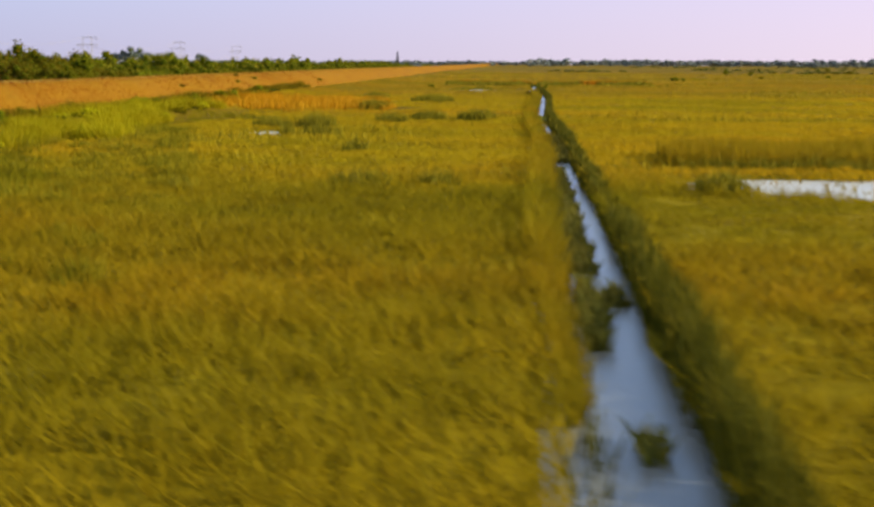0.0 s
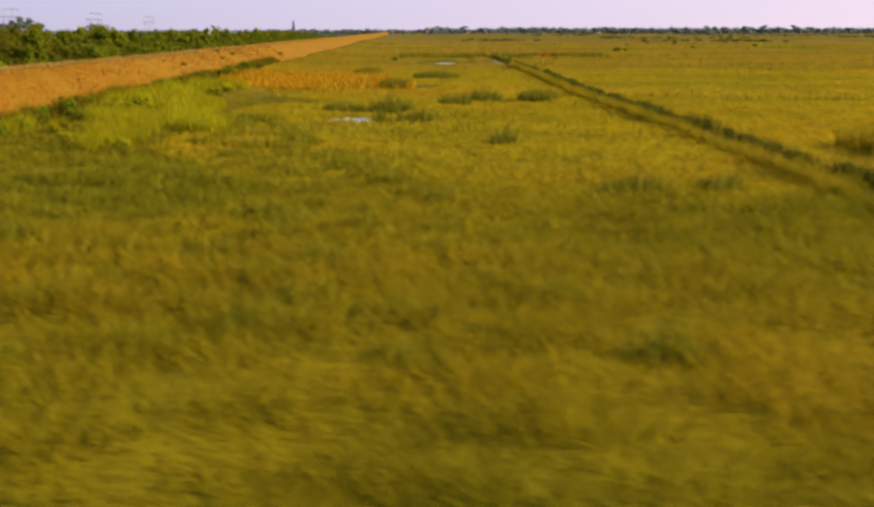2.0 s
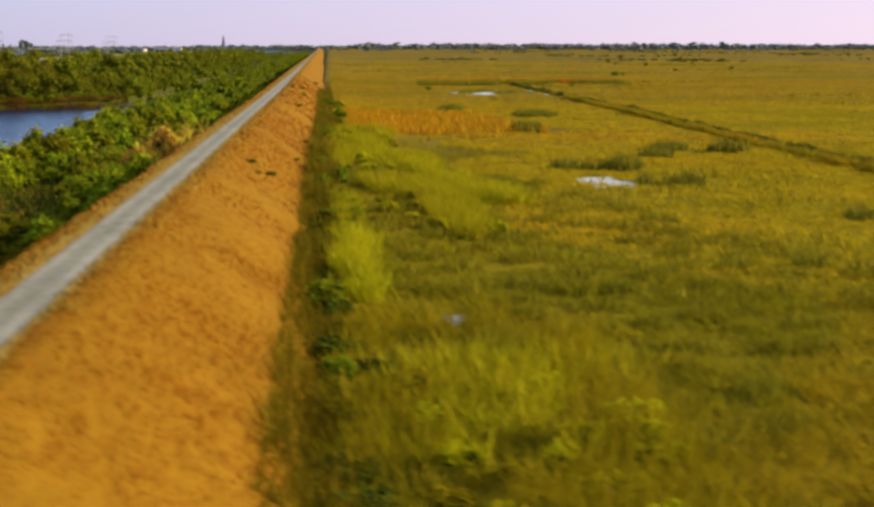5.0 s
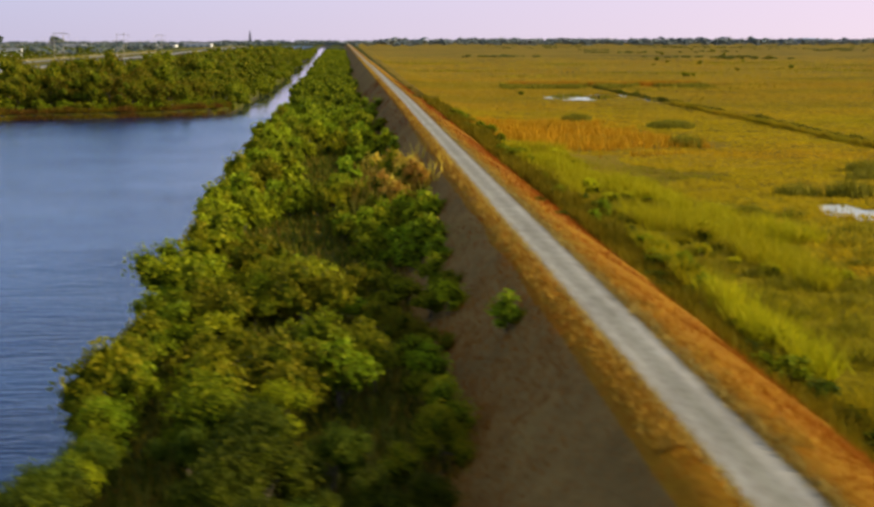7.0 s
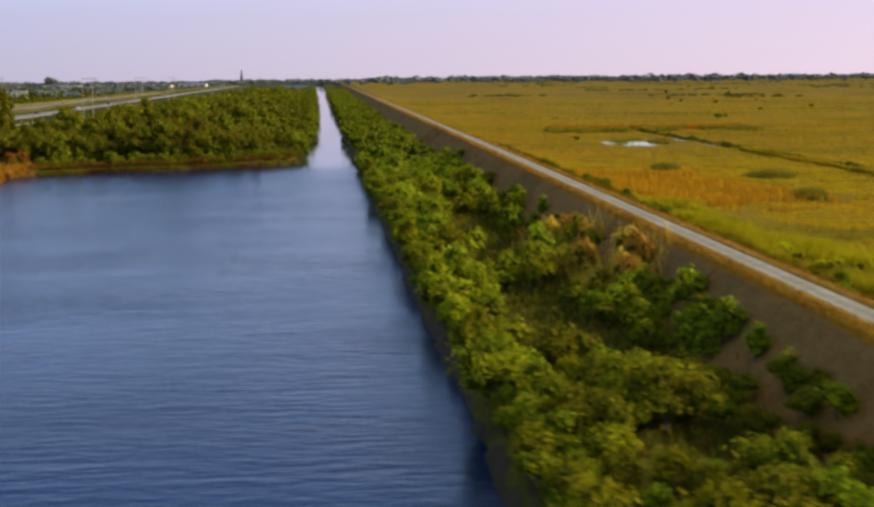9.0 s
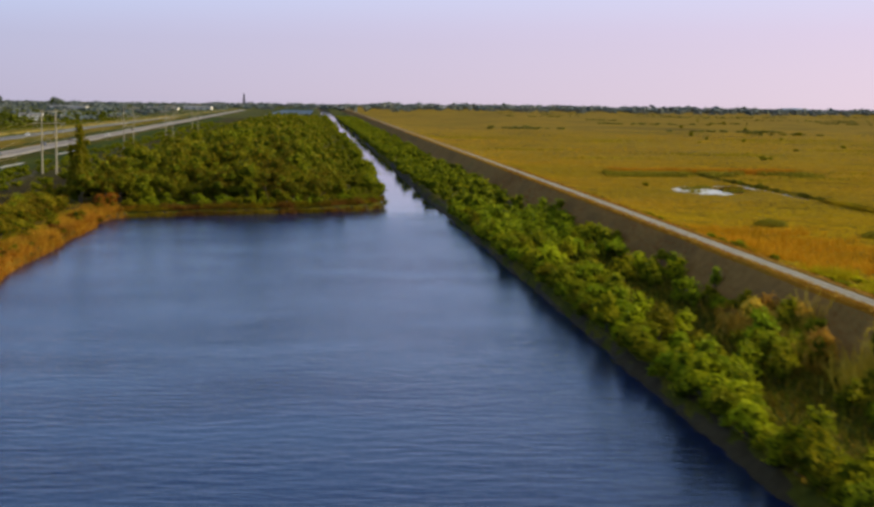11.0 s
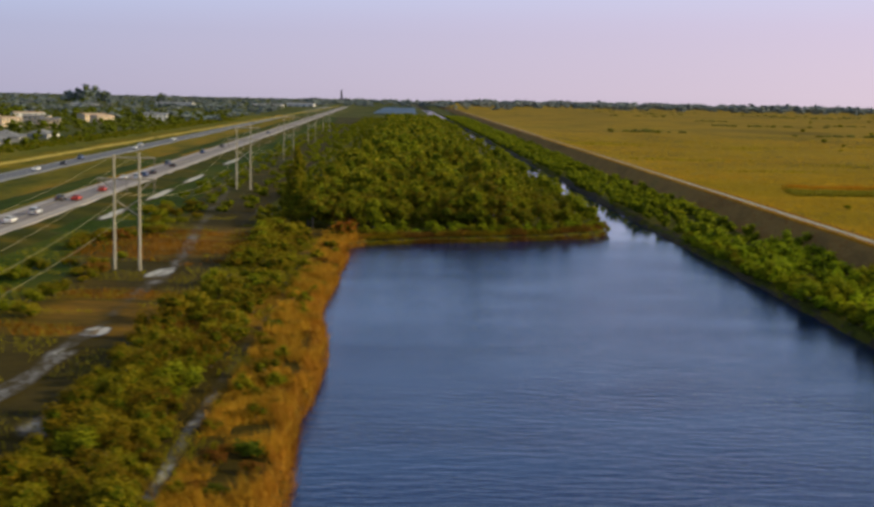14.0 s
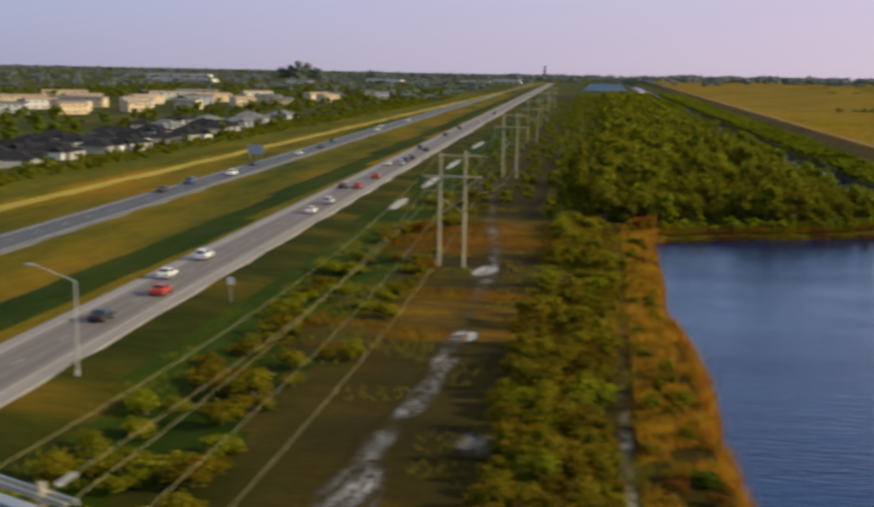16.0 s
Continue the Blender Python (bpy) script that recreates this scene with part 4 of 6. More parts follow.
# rank grass over the foot of the shrub belt and the levee's marsh side
x, y = scatter(8.0, 10.8, 20, 330, 26)
blades("toe_grass", x + bend(y), y, np.maximum(np.interp(x, lx, lz), height(x, y)) - .1, rng.uniform(.7, 1.5, len(x)) * (.35 + 1.0 * value_noise(x / 2, y / 4, 73)) * (1 + .2 * ease(y, 45, 70)), np.full(len(x), .08) * (1 + y / 150), .5, M["toe_blade"], "olive rank grass along the levee toe")
x, y = scatter(-22, -6.4, 30, 240, 4)
blades("belt_grass", x, y, height(x, y), rng.uniform(.3, .8, len(x)), np.full(len(x), .09) * (1 + y / 150), .7, M["dull_reed"], "brown dead grass between the canal shrubs")
x, y = scatter(-22, -7.2, 30, 240, 4)
blades("belt_grass", x, y, height(x, y), rng.uniform(.4, 1.1, len(x)), np.full(len(x), .10) * (1 + y / 150), .6, M["dark_leaf"], "weedy undergrowth beneath canal shrubs")
# rank olive and brown grass between the shrubs of the lake's west bank
x, y = scatter(-114, -99, 88, 296, 7)
k = (value_noise(x / 5, y / 7, 83) > .3) & (np.abs(x + 103 + .004 * (y - 200)) > .7)
x, y = x[k], y[k]
brown = value_noise(x / 6, y / 9, 84) > .55
for k, mat, label in ((brown, "dull_reed", "brown rank grass between the bank shrubs"), (~brown, "toe_blade", "olive rank grass between the bank shrubs")):
    blades("bank_grass", x[k], y[k], height(x[k], y[k]) - .05, rng.uniform(.3, .9, k.sum()), np.full(k.sum(), .10), .8, M[mat], label)
# reeds on the lake's west bank and along the spit
x, y = scatter(-99.8, -92.2, 70, 292, 18)
k = (x < shore_west(y) + .3) & (value_noise(x / 2.6, y / 4.5, 68) > .38)
x, y = x[k], y[k]
blades("bank_reeds", x, y, np.maximum(height(x, y), WATER) - .1, rng.uniform(.9, 1.7, len(x)) * (.45 + .9 * value_noise(x / 2.2, y / 3, 69)), np.full(len(x), .11), .7, M["reed"], "thick orange-brown reeds along the lake bank", "reeds")
x = rng.uniform(-93, -38.5, 15000)
y = lake_end(x) + rng.uniform(-.7, 4.0, len(x))
olive = value_noise(x / 4, y / 2, 80) + .25 * rng.uniform(-1, 1, len(x)) > .48
for k, mat, label in ((olive, "toe_blade", "olive reeds at the spit's waterline"), (~olive, "dull_reed", "brown reeds at the spit's waterline")):
    blades("spit_reeds", x[k], y[k], np.maximum(height(x[k], y[k]), WATER), rng.uniform(.5, 1.4, k.sum()) * (.4 + .9 * value_noise(x[k] / 3, y[k], 74)), np.full(k.sum(), .14), .5, M[mat], label, "reeds")
# weeds and dry grass of the power-line clearing and the highway verge
x, y = scatter(-150, -103, 95, 330, 1.8)
k = (value_noise(x / 9, y / 6, 70) > .55) & (np.abs(x + 120.4) > 1.8)
blades("clearing_grass", x[k], y[k], height(x[k], y[k]), rng.uniform(.25, .8, k.sum()), np.full(k.sum(), .12), .7, M["sedge"], "rough olive weeds of the power-line clearing")
x, y = scatter(-142, -104, 95, 330, 4.0)
yn = y + 18 * (value_noise(x / 7, y / 5, 48) - .5)
k = (value_noise(x / 24, y / 9, 71) > .3) & (((yn > 246) & (yn < 290)) | ((yn > 178) & (yn < 208) & (x < -108)) | ((yn < 112) & (x > -140)))
blades("rust_grass", x[k], y[k], height(x[k], y[k]), rng.uniform(.3, .8, k.sum()), np.full(k.sum(), .14), .7, M["rust_grass"], "patches of rust-red dry grass in the clearing")


# ---- trees and shrubs ----
def ball(level):
    bm = bmesh.new()
    bmesh.ops.create_icosphere(bm, subdivisions=level, radius=1.0)
    v = np.array([p.co[:] for p in bm.verts]); f = np.array([[p.index for p in q.verts] for q in bm.faces])
    bm.free()
    return v, f


BALL = {1: ball(1), 2: ball(2)}


def leaves_on(lobes, per_lobe, size, r):
    """Pointed leaf clumps over the skins of the lobes; returns places (n, 4, 3)."""
    out = []
    for (c, rad) in lobes:
        n = per_lobe
        d = r.normal(size=(n, 3)); d /= np.linalg.norm(d, axis=1)[:, None]
        d[:, 2] = np.where(d[:, 2] < -0.35, -d[:, 2], d[:, 2])
        p = np.asarray(c) + d * np.asarray(rad) * (0.62 + 0.68 * r.random((n, 1)) ** 1.2)
        nrm = d + 0.75 * r.normal(size=(n, 3)); nrm /= np.linalg.norm(nrm, axis=1)[:, None]
        t = np.cross(nrm, r.normal(size=(n, 3))); t /= np.linalg.norm(t, axis=1)[:, None] + 1e-9
        b = np.cross(nrm, t)
        s = size * r.uniform(0.55, 1.35, (n, 1))
        q = np.stack([p - t * s, p + b * s * .55 + nrm * s * .15, p + t * s * 1.1, p - b * s * .55 + nrm * s * .15], 1)
        out.append(q)
    return np.concatenate(out)


def crown_mesh(name, lobes, per_lobe, size, mat, seed, core=1, core_scale=.74):
    r = np.random.default_rng(seed)
    q = leaves_on(lobes, per_lobe, size, r)
    verts, quads = q.reshape(-1, 3), np.arange(len(q) * 4).reshape(-1, 4)
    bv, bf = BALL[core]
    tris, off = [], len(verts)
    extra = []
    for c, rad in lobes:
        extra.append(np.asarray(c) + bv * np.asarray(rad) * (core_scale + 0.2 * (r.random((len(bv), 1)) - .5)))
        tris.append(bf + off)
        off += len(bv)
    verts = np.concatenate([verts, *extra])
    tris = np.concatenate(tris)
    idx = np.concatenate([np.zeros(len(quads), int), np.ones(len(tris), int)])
    return np_mesh(name, verts, [quads, tris], [mat, M["core_shade"]], idx)


def lobes_of(kind, r):
    """Clumps of a crown, around a plant of unit size (about a metre half width)."""
    out = []
    if kind == "shrub":
        for k in range(r.integers(6, 9)):
            a, d = r.uniform(0, 2 * np.pi), r.uniform(.2, .8)
            s = r.uniform(.26, .62)
            out.append(((d * np.cos(a), d * np.sin(a), r.uniform(.3, 1.1)), (s, s * r.uniform(.8, 1.2), s * r.uniform(.7, 1.1))))
        out.append(((r.uniform(-.15, .15), r.uniform(-.15, .15), r.uniform(1.0, 1.45)), (.42, .42, .42)))
    elif kind == "spire":
        for k in range(9):
            h = .4 + k * .34
            s = .42 * (1 - .07 * k) * r.uniform(.8, 1.15)
            out.append(((r.uniform(-.12, .12), r.uniform(-.12, .12), h), (s, s, s * 1.25)))
    elif kind == "low":
        for k in range(7):
            a, d = r.uniform(0, 2 * np.pi), r.uniform(.2, .8)
            s = r.uniform(.3, .5)
            out.append(((d * np.cos(a), d * np.sin(a), r.uniform(.25, .55)), (s, s, s * .75)))
    else:                                   # a broad tree on a short trunk
        for k in range(r.integers(8, 11)):
            a, d = r.uniform(0, 2 * np.pi), r.uniform(.2, .72)
            s = r.uniform(.30, .5)
            out.append(((d * np.cos(a), d * np.sin(a), r.uniform(.42, 1.62)), (s * 1.12, s * 1.12, s * .9)))
        out.append(((0, 0, 1.75), (.42, .42, .38)))
    return out


def trunk_mesh(kind, r, lobes):
    bm = bmesh.new()
    top = .55 if kind in ("shrub", "low") else 1.1
    rod(bm, (0, 0, -.12), (r.uniform(-.06, .06), r.uniform(-.06, .06), top), .075, .04, 6)
    for c, rad in lobes[:4]:
        rod(bm, (0, 0, top * r.uniform(.35, .8)), (c[0] * .9, c[1] * .9, c[2]), .035, .014, 4)
    me = bpy.data.meshes.new("trunk")
    bm.to_mesh(me); bm.free()
    me.materials.append(M["bark"])
    return me


def plant_models(count, kind, mat, per_lobe, size, seed, core=1):
    out = []
    for k in range(count):
        r = np.random.default_rng(seed + k)
        lobes = lobes_of(kind, r)
        out.append((crown_mesh("crown", lobes, per_lobe, size, mat, seed + 50 + k, core), trunk_mesh(kind, r, lobes)))
    return out


def plant(name, model, x, y, z, s, tall, turn, label, category, group):
    root = thing(name, Matrix.Translation((x, y, z)) @ Matrix.Rotation(turn, 4, 'Z') @ Matrix.Diagonal((s, s, s * tall, 1)), label, category, group)
    part("crown", model[0], None, root)
    part("trunk", model[1], None, root)
    return root


def far_stand(name, places, mat, label, seed, per_lobe=14, size=.3, kind="tree", category="trees", z_of=None):
    """Many far trees joined in one stand: places hold x, y, half width, relative height."""
    r = np.random.default_rng(seed)
    models = []
    for k in range(6):
        lobes = [(c, tuple(1.2 * q for q in rad)) for c, rad in lobes_of(kind, r)][:4]
        q = leaves_on(lobes, per_lobe, size, r)
        bv, bf = BALL[1]
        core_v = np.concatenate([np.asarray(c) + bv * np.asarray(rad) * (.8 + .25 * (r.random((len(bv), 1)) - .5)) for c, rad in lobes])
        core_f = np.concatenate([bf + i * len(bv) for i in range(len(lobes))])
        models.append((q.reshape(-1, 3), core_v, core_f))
    V, Q, T, off = [], [], [], 0
    for x, y, s, tall in places:
        q, cv, cf = models[r.integers(0, 6)]
        a = r.uniform(0, 2 * np.pi)
        R = np.array([[np.cos(a), -np.sin(a), 0], [np.sin(a), np.cos(a), 0], [0, 0, tall]]) * s
        z = float(height(np.array(x), np.array(y))) if z_of is None else z_of(x, y) if callable(z_of) else z_of
        base = np.array([x, y, z - .1 * s])
        V.append(q @ R.T + base); V.append(cv @ R.T + base)
        Q.append(np.arange(len(q)).reshape(-1, 4) + off)
        T.append(cf + off + len(q))
        off += len(q) + len(cv)
    quads, tris = np.concatenate(Q), np.concatenate(T)
    idx = np.concatenate([np.zeros(len(quads), int), np.ones(len(tris), int)])
    me = np_mesh(name, np.concatenate(V), [quads, tris], [mat, M["core_shade"] if mat != M["hazed_leaf"] else mat], idx)
    return tagged(new(name, me), label, category, kind="stuff")


def poisson(x0, x1, y0, y1, gap, tries, ok=None, seed=1):
    """Places no nearer to each other than gap."""
    r = np.random.default_rng(seed)
    cell, got = {}, []
    for x, y in zip(r.uniform(x0, x1, tries), r.uniform(y0, y1, tries)):
        if ok is not None and not ok(x, y):
            continue
        i, j = int(x // gap), int(y // gap)
        if any((x - a) ** 2 + (y - b) ** 2 < gap * gap for di in (-1, 0, 1) for dj in (-1, 0, 1) for a, b in cell.get((i + di, j + dj), ())):
            continue
        cell.setdefault((i, j), []).append((x, y))
        got.append((x, y))
    return got


pr = random.Random(11)
fine_a = plant_models(4, "shrub", M["shrub_leaf"], 126, .076, 700)
fine_b = plant_models(2, "shrub", M["olive_leaf"], 126, .076, 720)
fine_w = plant_models(2, "shrub", M["willow_leaf"], 126, .076, 740)
near_a = plant_models(2, "shrub", M["shrub_leaf"], 310, .046, 600)
near_b = plant_models(2, "shrub", M["olive_leaf"], 310, .046, 610)
near_w = plant_models(2, "shrub", M["willow_leaf"], 310, .046, 620)
# dark leaves that stand in for the shade over the nearest shrubs
near_shade = plant_models(2, "shrub", M["dark_leaf"], 310, .046, 630)
fine_s = plant_models(3, "shrub", M["scrub_leaf"], 126, .07, 735)
ferny = plant_models(3, "low", M["fern"], 48, .11, 750)
soft_b = plant_models(3, "shrub", M["olive_leaf"], 62, .098, 770)
soft_s = plant_models(3, "shrub", M["scrub_leaf"], 62, .098, 790)
scrub_low = plant_models(3, "low", M["scrub_leaf"], 95, .068, 795) + plant_models(2, "low", M["olive_leaf"], 95, .068, 810)
shrubs_a = plant_models(6, "shrub", M["shrub_leaf"], 64, .112, 100)
shrubs_b = plant_models(4, "shrub", M["olive_leaf"], 64, .112, 130)
willows = plant_models(3, "shrub", M["willow_leaf"], 64, .112, 160)
low_dark = plant_models(3, "low", M["dark_leaf"], 34, .14, 190)
low_rust = plant_models(2, "low", M["rust_leaf"], 60, .11, 220)
trees_a = plant_models(5, "tree", M["tree_leaf"], 46, .10, 250)
trees_b = plant_models(3, "tree", M["olive_leaf"], 46, .10, 280)
spires = plant_models(3, "spire", M["olive_leaf"], 90, .08, 310)


def ground_z(x, y):
    return float(height(np.array(float(x)), np.array(float(y))))


def slope_z(x, y):
    """Ground or levee slope, whichever is on top."""
    return max(ground_z(x, y), float(np.interp(x, lx, lz)) - .1) if x > -8.4 else ground_z(x, y)


# the shrub belt between canal and levee
belt = poisson(-26, -4.8, 28, 290, 2.2, 9000, lambda x, y: x > shore_east(np.array(y)) + .5 and x < -3.9 - 2.6 * float(value_noise(y / 10, 3.0, 81)) - (1.6 if y < 62 else 0) and (float(value_noise(x / 5, y / 8, 82)) > .48 or x < -19.5), 3)
belt.sort(key=lambda p: p[1])
BELT_NEAR = belt[:300]
for x, y in BELT_NEAR:
    u = pr.random()
    bright = x < -18.5 and y > 50
    set_w, set_b, set_a = (near_w, near_b, near_shade if y < 54 else near_a) if y < 58 else (fine_w, fine_b, fine_a) if y < 90 else (willows, shrubs_b, shrubs_a)
    # shade on the closest shrubs is painted by darker leaves
    if y < 50 and u < .8:
        model, word = pr.choice(near_shade), "dark green leafy shrub"
    elif u < (.36 if bright else .26 if y > 50 else .14):
        model, word = pr.choice(set_w), "bright yellow-green willow shrub"
    elif u > .74:
        model, word = pr.choice(set_b), "olive-brown leafy shrub"
    else:
        model, word = pr.choice(set_a), "dark green leafy shrub"
    s = pr.choice((pr.uniform(.9, 1.5), pr.uniform(1.3, 2.3)))
    plant("shrub", model, x, y, slope_z(x, y), s * (.85 if x > -7 else .95 if x > -13 else 1), pr.uniform(.85, 1.3), pr.uniform(0, 6.28), word + " between canal and levee", "shrub", "canal shrub belt")
far_stand("middle_shrub_belt", [(x, y, pr.choice((pr.uniform(.9, 1.5), pr.uniform(1.3, 2.2))), pr.uniform(.85, 1.2)) for x, y in belt[300:]], M["shrub_leaf"], "dense green shrub belt between canal and levee", 6, 34, .14, "shrub", "shrubs", slope_z)
rest = poisson(-46, -8.5, 290, 1700, 4.2, 14000, lambda x, y: x > shore_east(np.array(y)) + .8 and x < -9.0 + float(bend(y)), 4)
far_stand("far_shrub_belt", [(x, y, pr.uniform(1.5, 2.4), pr.uniform(.8, 1.15)) for x, y in rest], M["shrub_leaf"], "shrub belt running on along the canal", 5, 6, .26, "shrub", "shrubs")

# single bushes on the levee's slopes and willows at its marsh side
for x, y, s in ((3.9, 105.3, .55), (5.3, 104.0, .5), (4.6, 101, .35), (5.0, 217, .75), (4.9, 264.8, .8), (2.6, 273.5, .7), (4.2, 286.5, .8), (6.4, 374, .9), (-3.8, 63.0, 1.1), (-5.6, 79, .5), (6.8, 130, .4), (7.2, 158, .5)):
    plant("levee_bush", pr.choice(low_dark if x > 0 else shrubs_a), x + float(bend(y)), y, float(np.interp(x, lx, lz)) - .05, s, pr.uniform(.7, 1), pr.uniform(0, 6), "small dark bush on the dry levee slope", "bush", "levee bushes")
for x, y in poisson(9.0, 12.2, 28, 300, 1.7, 900, lambda x, y: float(value_noise(x / 3, y / 11, 84)) > .34, 6)[:150]:
    plant("toe_shrub", pr.choice(low_dark + shrubs_a[:1]), x, y, ground_z(x, y), pr.uniform(.6, 1.15), pr.uniform(.7, 1.1), pr.uniform(0, 6), "low dark green shrub along the levee toe", "shrub", "levee toe shrubs")
for x, y in poisson(11.5, 23, 88, 188, 2.0, 900, lambda x, y: x > 12.5 + (y - 180) * -.02 and x < 24 - (y - 95) * .055 and float(value_noise(x / 5, y / 11, 85)) > .36, 7)[:50] + poisson(12, 21, 31, 47, 1.9, 200, None, 8)[:20]:
    plant("marsh_willow", pr.choice(ferny), x, y, ground_z(x, y), pr.uniform(.6, 1.1), pr.uniform(1.1, 1.6), pr.uniform(0, 6), "low bright yellow-green ferny shrub in the marsh", "shrub", "marsh willows")
# tufts and bushes out in the marsh
for x, y, s in ((134, 564, 2.2), (138, 566, 1.6), (218, 973, 3.2), (327, 1048, 3.5), (340, 1221, 3), (240, 740, 2), (464, 1815, 4), (430, 1584, 4), (333, 1150, 3.6), (207, 895, 2.4), (213, 833, 2.6), (193, 687, 2.0), (262, 905, 2.2), (180, 820, 1.8), (300, 1300, 3.2), (152, 640, 1.3), (74.5, 391, 1.6), (39, 386, 1.5), (72, 402, 1.5)):
    plant("marsh_bush", pr.choice(shrubs_b), x, y, ground_z(x, y), s * .75, pr.uniform(.55, .8), pr.uniform(0, 6), "lone dark bush out in the marsh", "bush", "marsh bushes")


def clump(x, y, a, b, tall):
    n = int(95 * a * b)
    tall = tall * 1.25
    ang, rad = rng.uniform(0, 2 * np.pi, n), np.sqrt(rng.uniform(0, 1, n))
    px, py = x + a * rad * np.cos(ang), y + b * rad * np.sin(ang)
    blades("sedge_clump", px, py, height(px, py) - .05, tall * rng.uniform(.6, 1.1, n) * (1.15 - .5 * rad), np.full(n, .13), .45, M["sedge"], "dark tall sedge clump in golden marsh", "sedge", "", "sedge clumps")


for c in ((36.5, 140, 2.6, 2, 1.5), (42, 139.5, 2.6, 2.2, 1.9), (41, 124.5, .9, 1.5, 1.6), (45, 124, 2.4, 1.6, 1.4), (54, 165, 2.6, 2, 1.5), (61, 162, 2.8, 2, 1.7), (41.5, 206, 2.6, 4, 1.6), (35, 268, 3, 4, 1.5), (49, 246, 4.5, 4, 1.5), (49.8, 155, 2.2, 1.8, 1.6),
          (47.5, 366, 2.2, 2.0, 1.6), (57.5, 369, 1.4, 1.6, 1.5), (61.5, 373, 2.0, 1.6, 1.7), (50, 379, 3.0, 2, 1.8), (55, 384, 3, 2, 1.8), (80, 62, 2.2, 1.6, 1.2), (52, 98, 1.2, 1.4, 1.3), (57, 62, 2.0, 1.7, 1.25), (62, 63, 1.5, 1.2, 1.15), (46, 60, 1.0, 1.2, 1.15)):
    clump(*c)
# golden plume reeds at the edge of the shrub belt
plumes = plant_models(2, "shrub", M["plume"], 110, .10, 800)
for x, y, n in ((-7.7, 148.7, 420), (-6.0, 142, 260), (-5.6, 123.3, 420), (-6.8, 118, 320), (-8.5, 132, 260)):
    px, py = x - .8 + rng.normal(0, 1.3, n), y + rng.normal(0, 2.2, n)
    blades("plume_reeds", px, py, np.maximum(np.interp(px, lx, lz), -.3) - .2, rng.uniform(1.6, 3.3, n), np.full(n, .16), .6, M["plume"], "golden plumed reed clump among green shrubs", "reeds", "", "plume reeds")
    for k in range(3):
        px, py = x + .5 + pr.uniform(-.9, .9), y + pr.uniform(-2, 2)
        plant("plume_bush", pr.choice(plumes), px, py, slope_z(px, py) - .1, pr.uniform(1.2, 1.7), pr.uniform(1.3, 1.7), pr.uniform(0, 6), "feathery golden plume bush at the shrub belt's edge", "shrub", "plume bushes")

# the wooded spit
def spit_tall(x, y):
    """Height of the wood: low at the canal, taller inland."""
    return min(8.5, 2.2 + .26 * (float(canal_west(np.array(y))) - x)) * (.38 if x < -105 else 1) * (.62 + .6 * float(value_noise(x / 9, y / 12, 92)))


spit = poisson(-122, -39, 303, 520, 3.3, 14000, lambda x, y: y > lake_end(np.array(x)) + 2.5 and x < canal_west(np.array(y)) - .8 and x > power_mid(y) + 15 - 3 * float(value_noise(y / 15, 1.0, 86)), 9)
spit.sort(key=lambda p: p[1])
for x, y in spit[:300]:
    u = pr.random()
    edge = y < lake_end(np.array(x)) + 7
    model = pr.choice(trees_a) if u < .68 else pr.choice(trees_b)
    s = max(.8, spit_tall(x, y) / 2.0 * pr.uniform(.5, 1.0)) * (.7 if edge else 1)
    plant("tree", model, x, y, ground_z(x, y), s, pr.uniform(.85, 1.2), pr.uniform(0, 6.28), ("dense green tree" if u < .68 else "olive-leaved tree") + " in the wooded spit beyond the lake", "tree", "spit woodland")
more = [(x, y, max(.9, spit_tall(x, y) / 2.0 * pr.uniform(.55, 1.0)), pr.uniform(.85, 1.15)) for x, y in spit[300:]]
more += [(x, y, max(1.6, spit_tall(x, y) / 2.0 * pr.uniform(.75, 1.2)), pr.uniform(.8, 1.1)) for x, y in poisson(-150, -42, 520, 1500, 6.2, 8000, lambda x, y: x < canal_west(np.array(y)) - 1.2 and x > power_mid(y) + 15, 10)]
far_stand("spit_woods", more, M["tree_leaf"], "woodland stretching away between canal and power line", 12, 6, .24)
for x, y, s, tall in ((-109.7, 335, 4.4, 1.08), (-111.6, 336.5, 3.2, 1.05), (-108.6, 337.5, 3.4, 1.1)):
    plant("poplar", pr.choice(spires), x, y, ground_z(x, y), s, tall, pr.uniform(0, 6), "tall narrow yellow-green poplar by the lake's corner", "tree", "poplars")
golden = plant_models(2, "shrub", M["reed"], 80, .10, 820)
for x, y, s, tall in ((-96.0, 283.6, 1.4, 1.6), (-94.5, 287, 1.6, 1.5), (-97, 289, 1.3, 1.4), (-98, 292, 1.1, 1.2), (-94.5, 274, .8, 1.2), (-95.8, 262, .7, 1.1), (-95.0, 240, .8, 1.0)):
    plant("golden_bush", pr.choice(golden), x, y, max(ground_z(x, y), WATER), s, tall, pr.uniform(0, 6), "golden-orange reed bush at the lake's corner", "bush", "golden bushes")

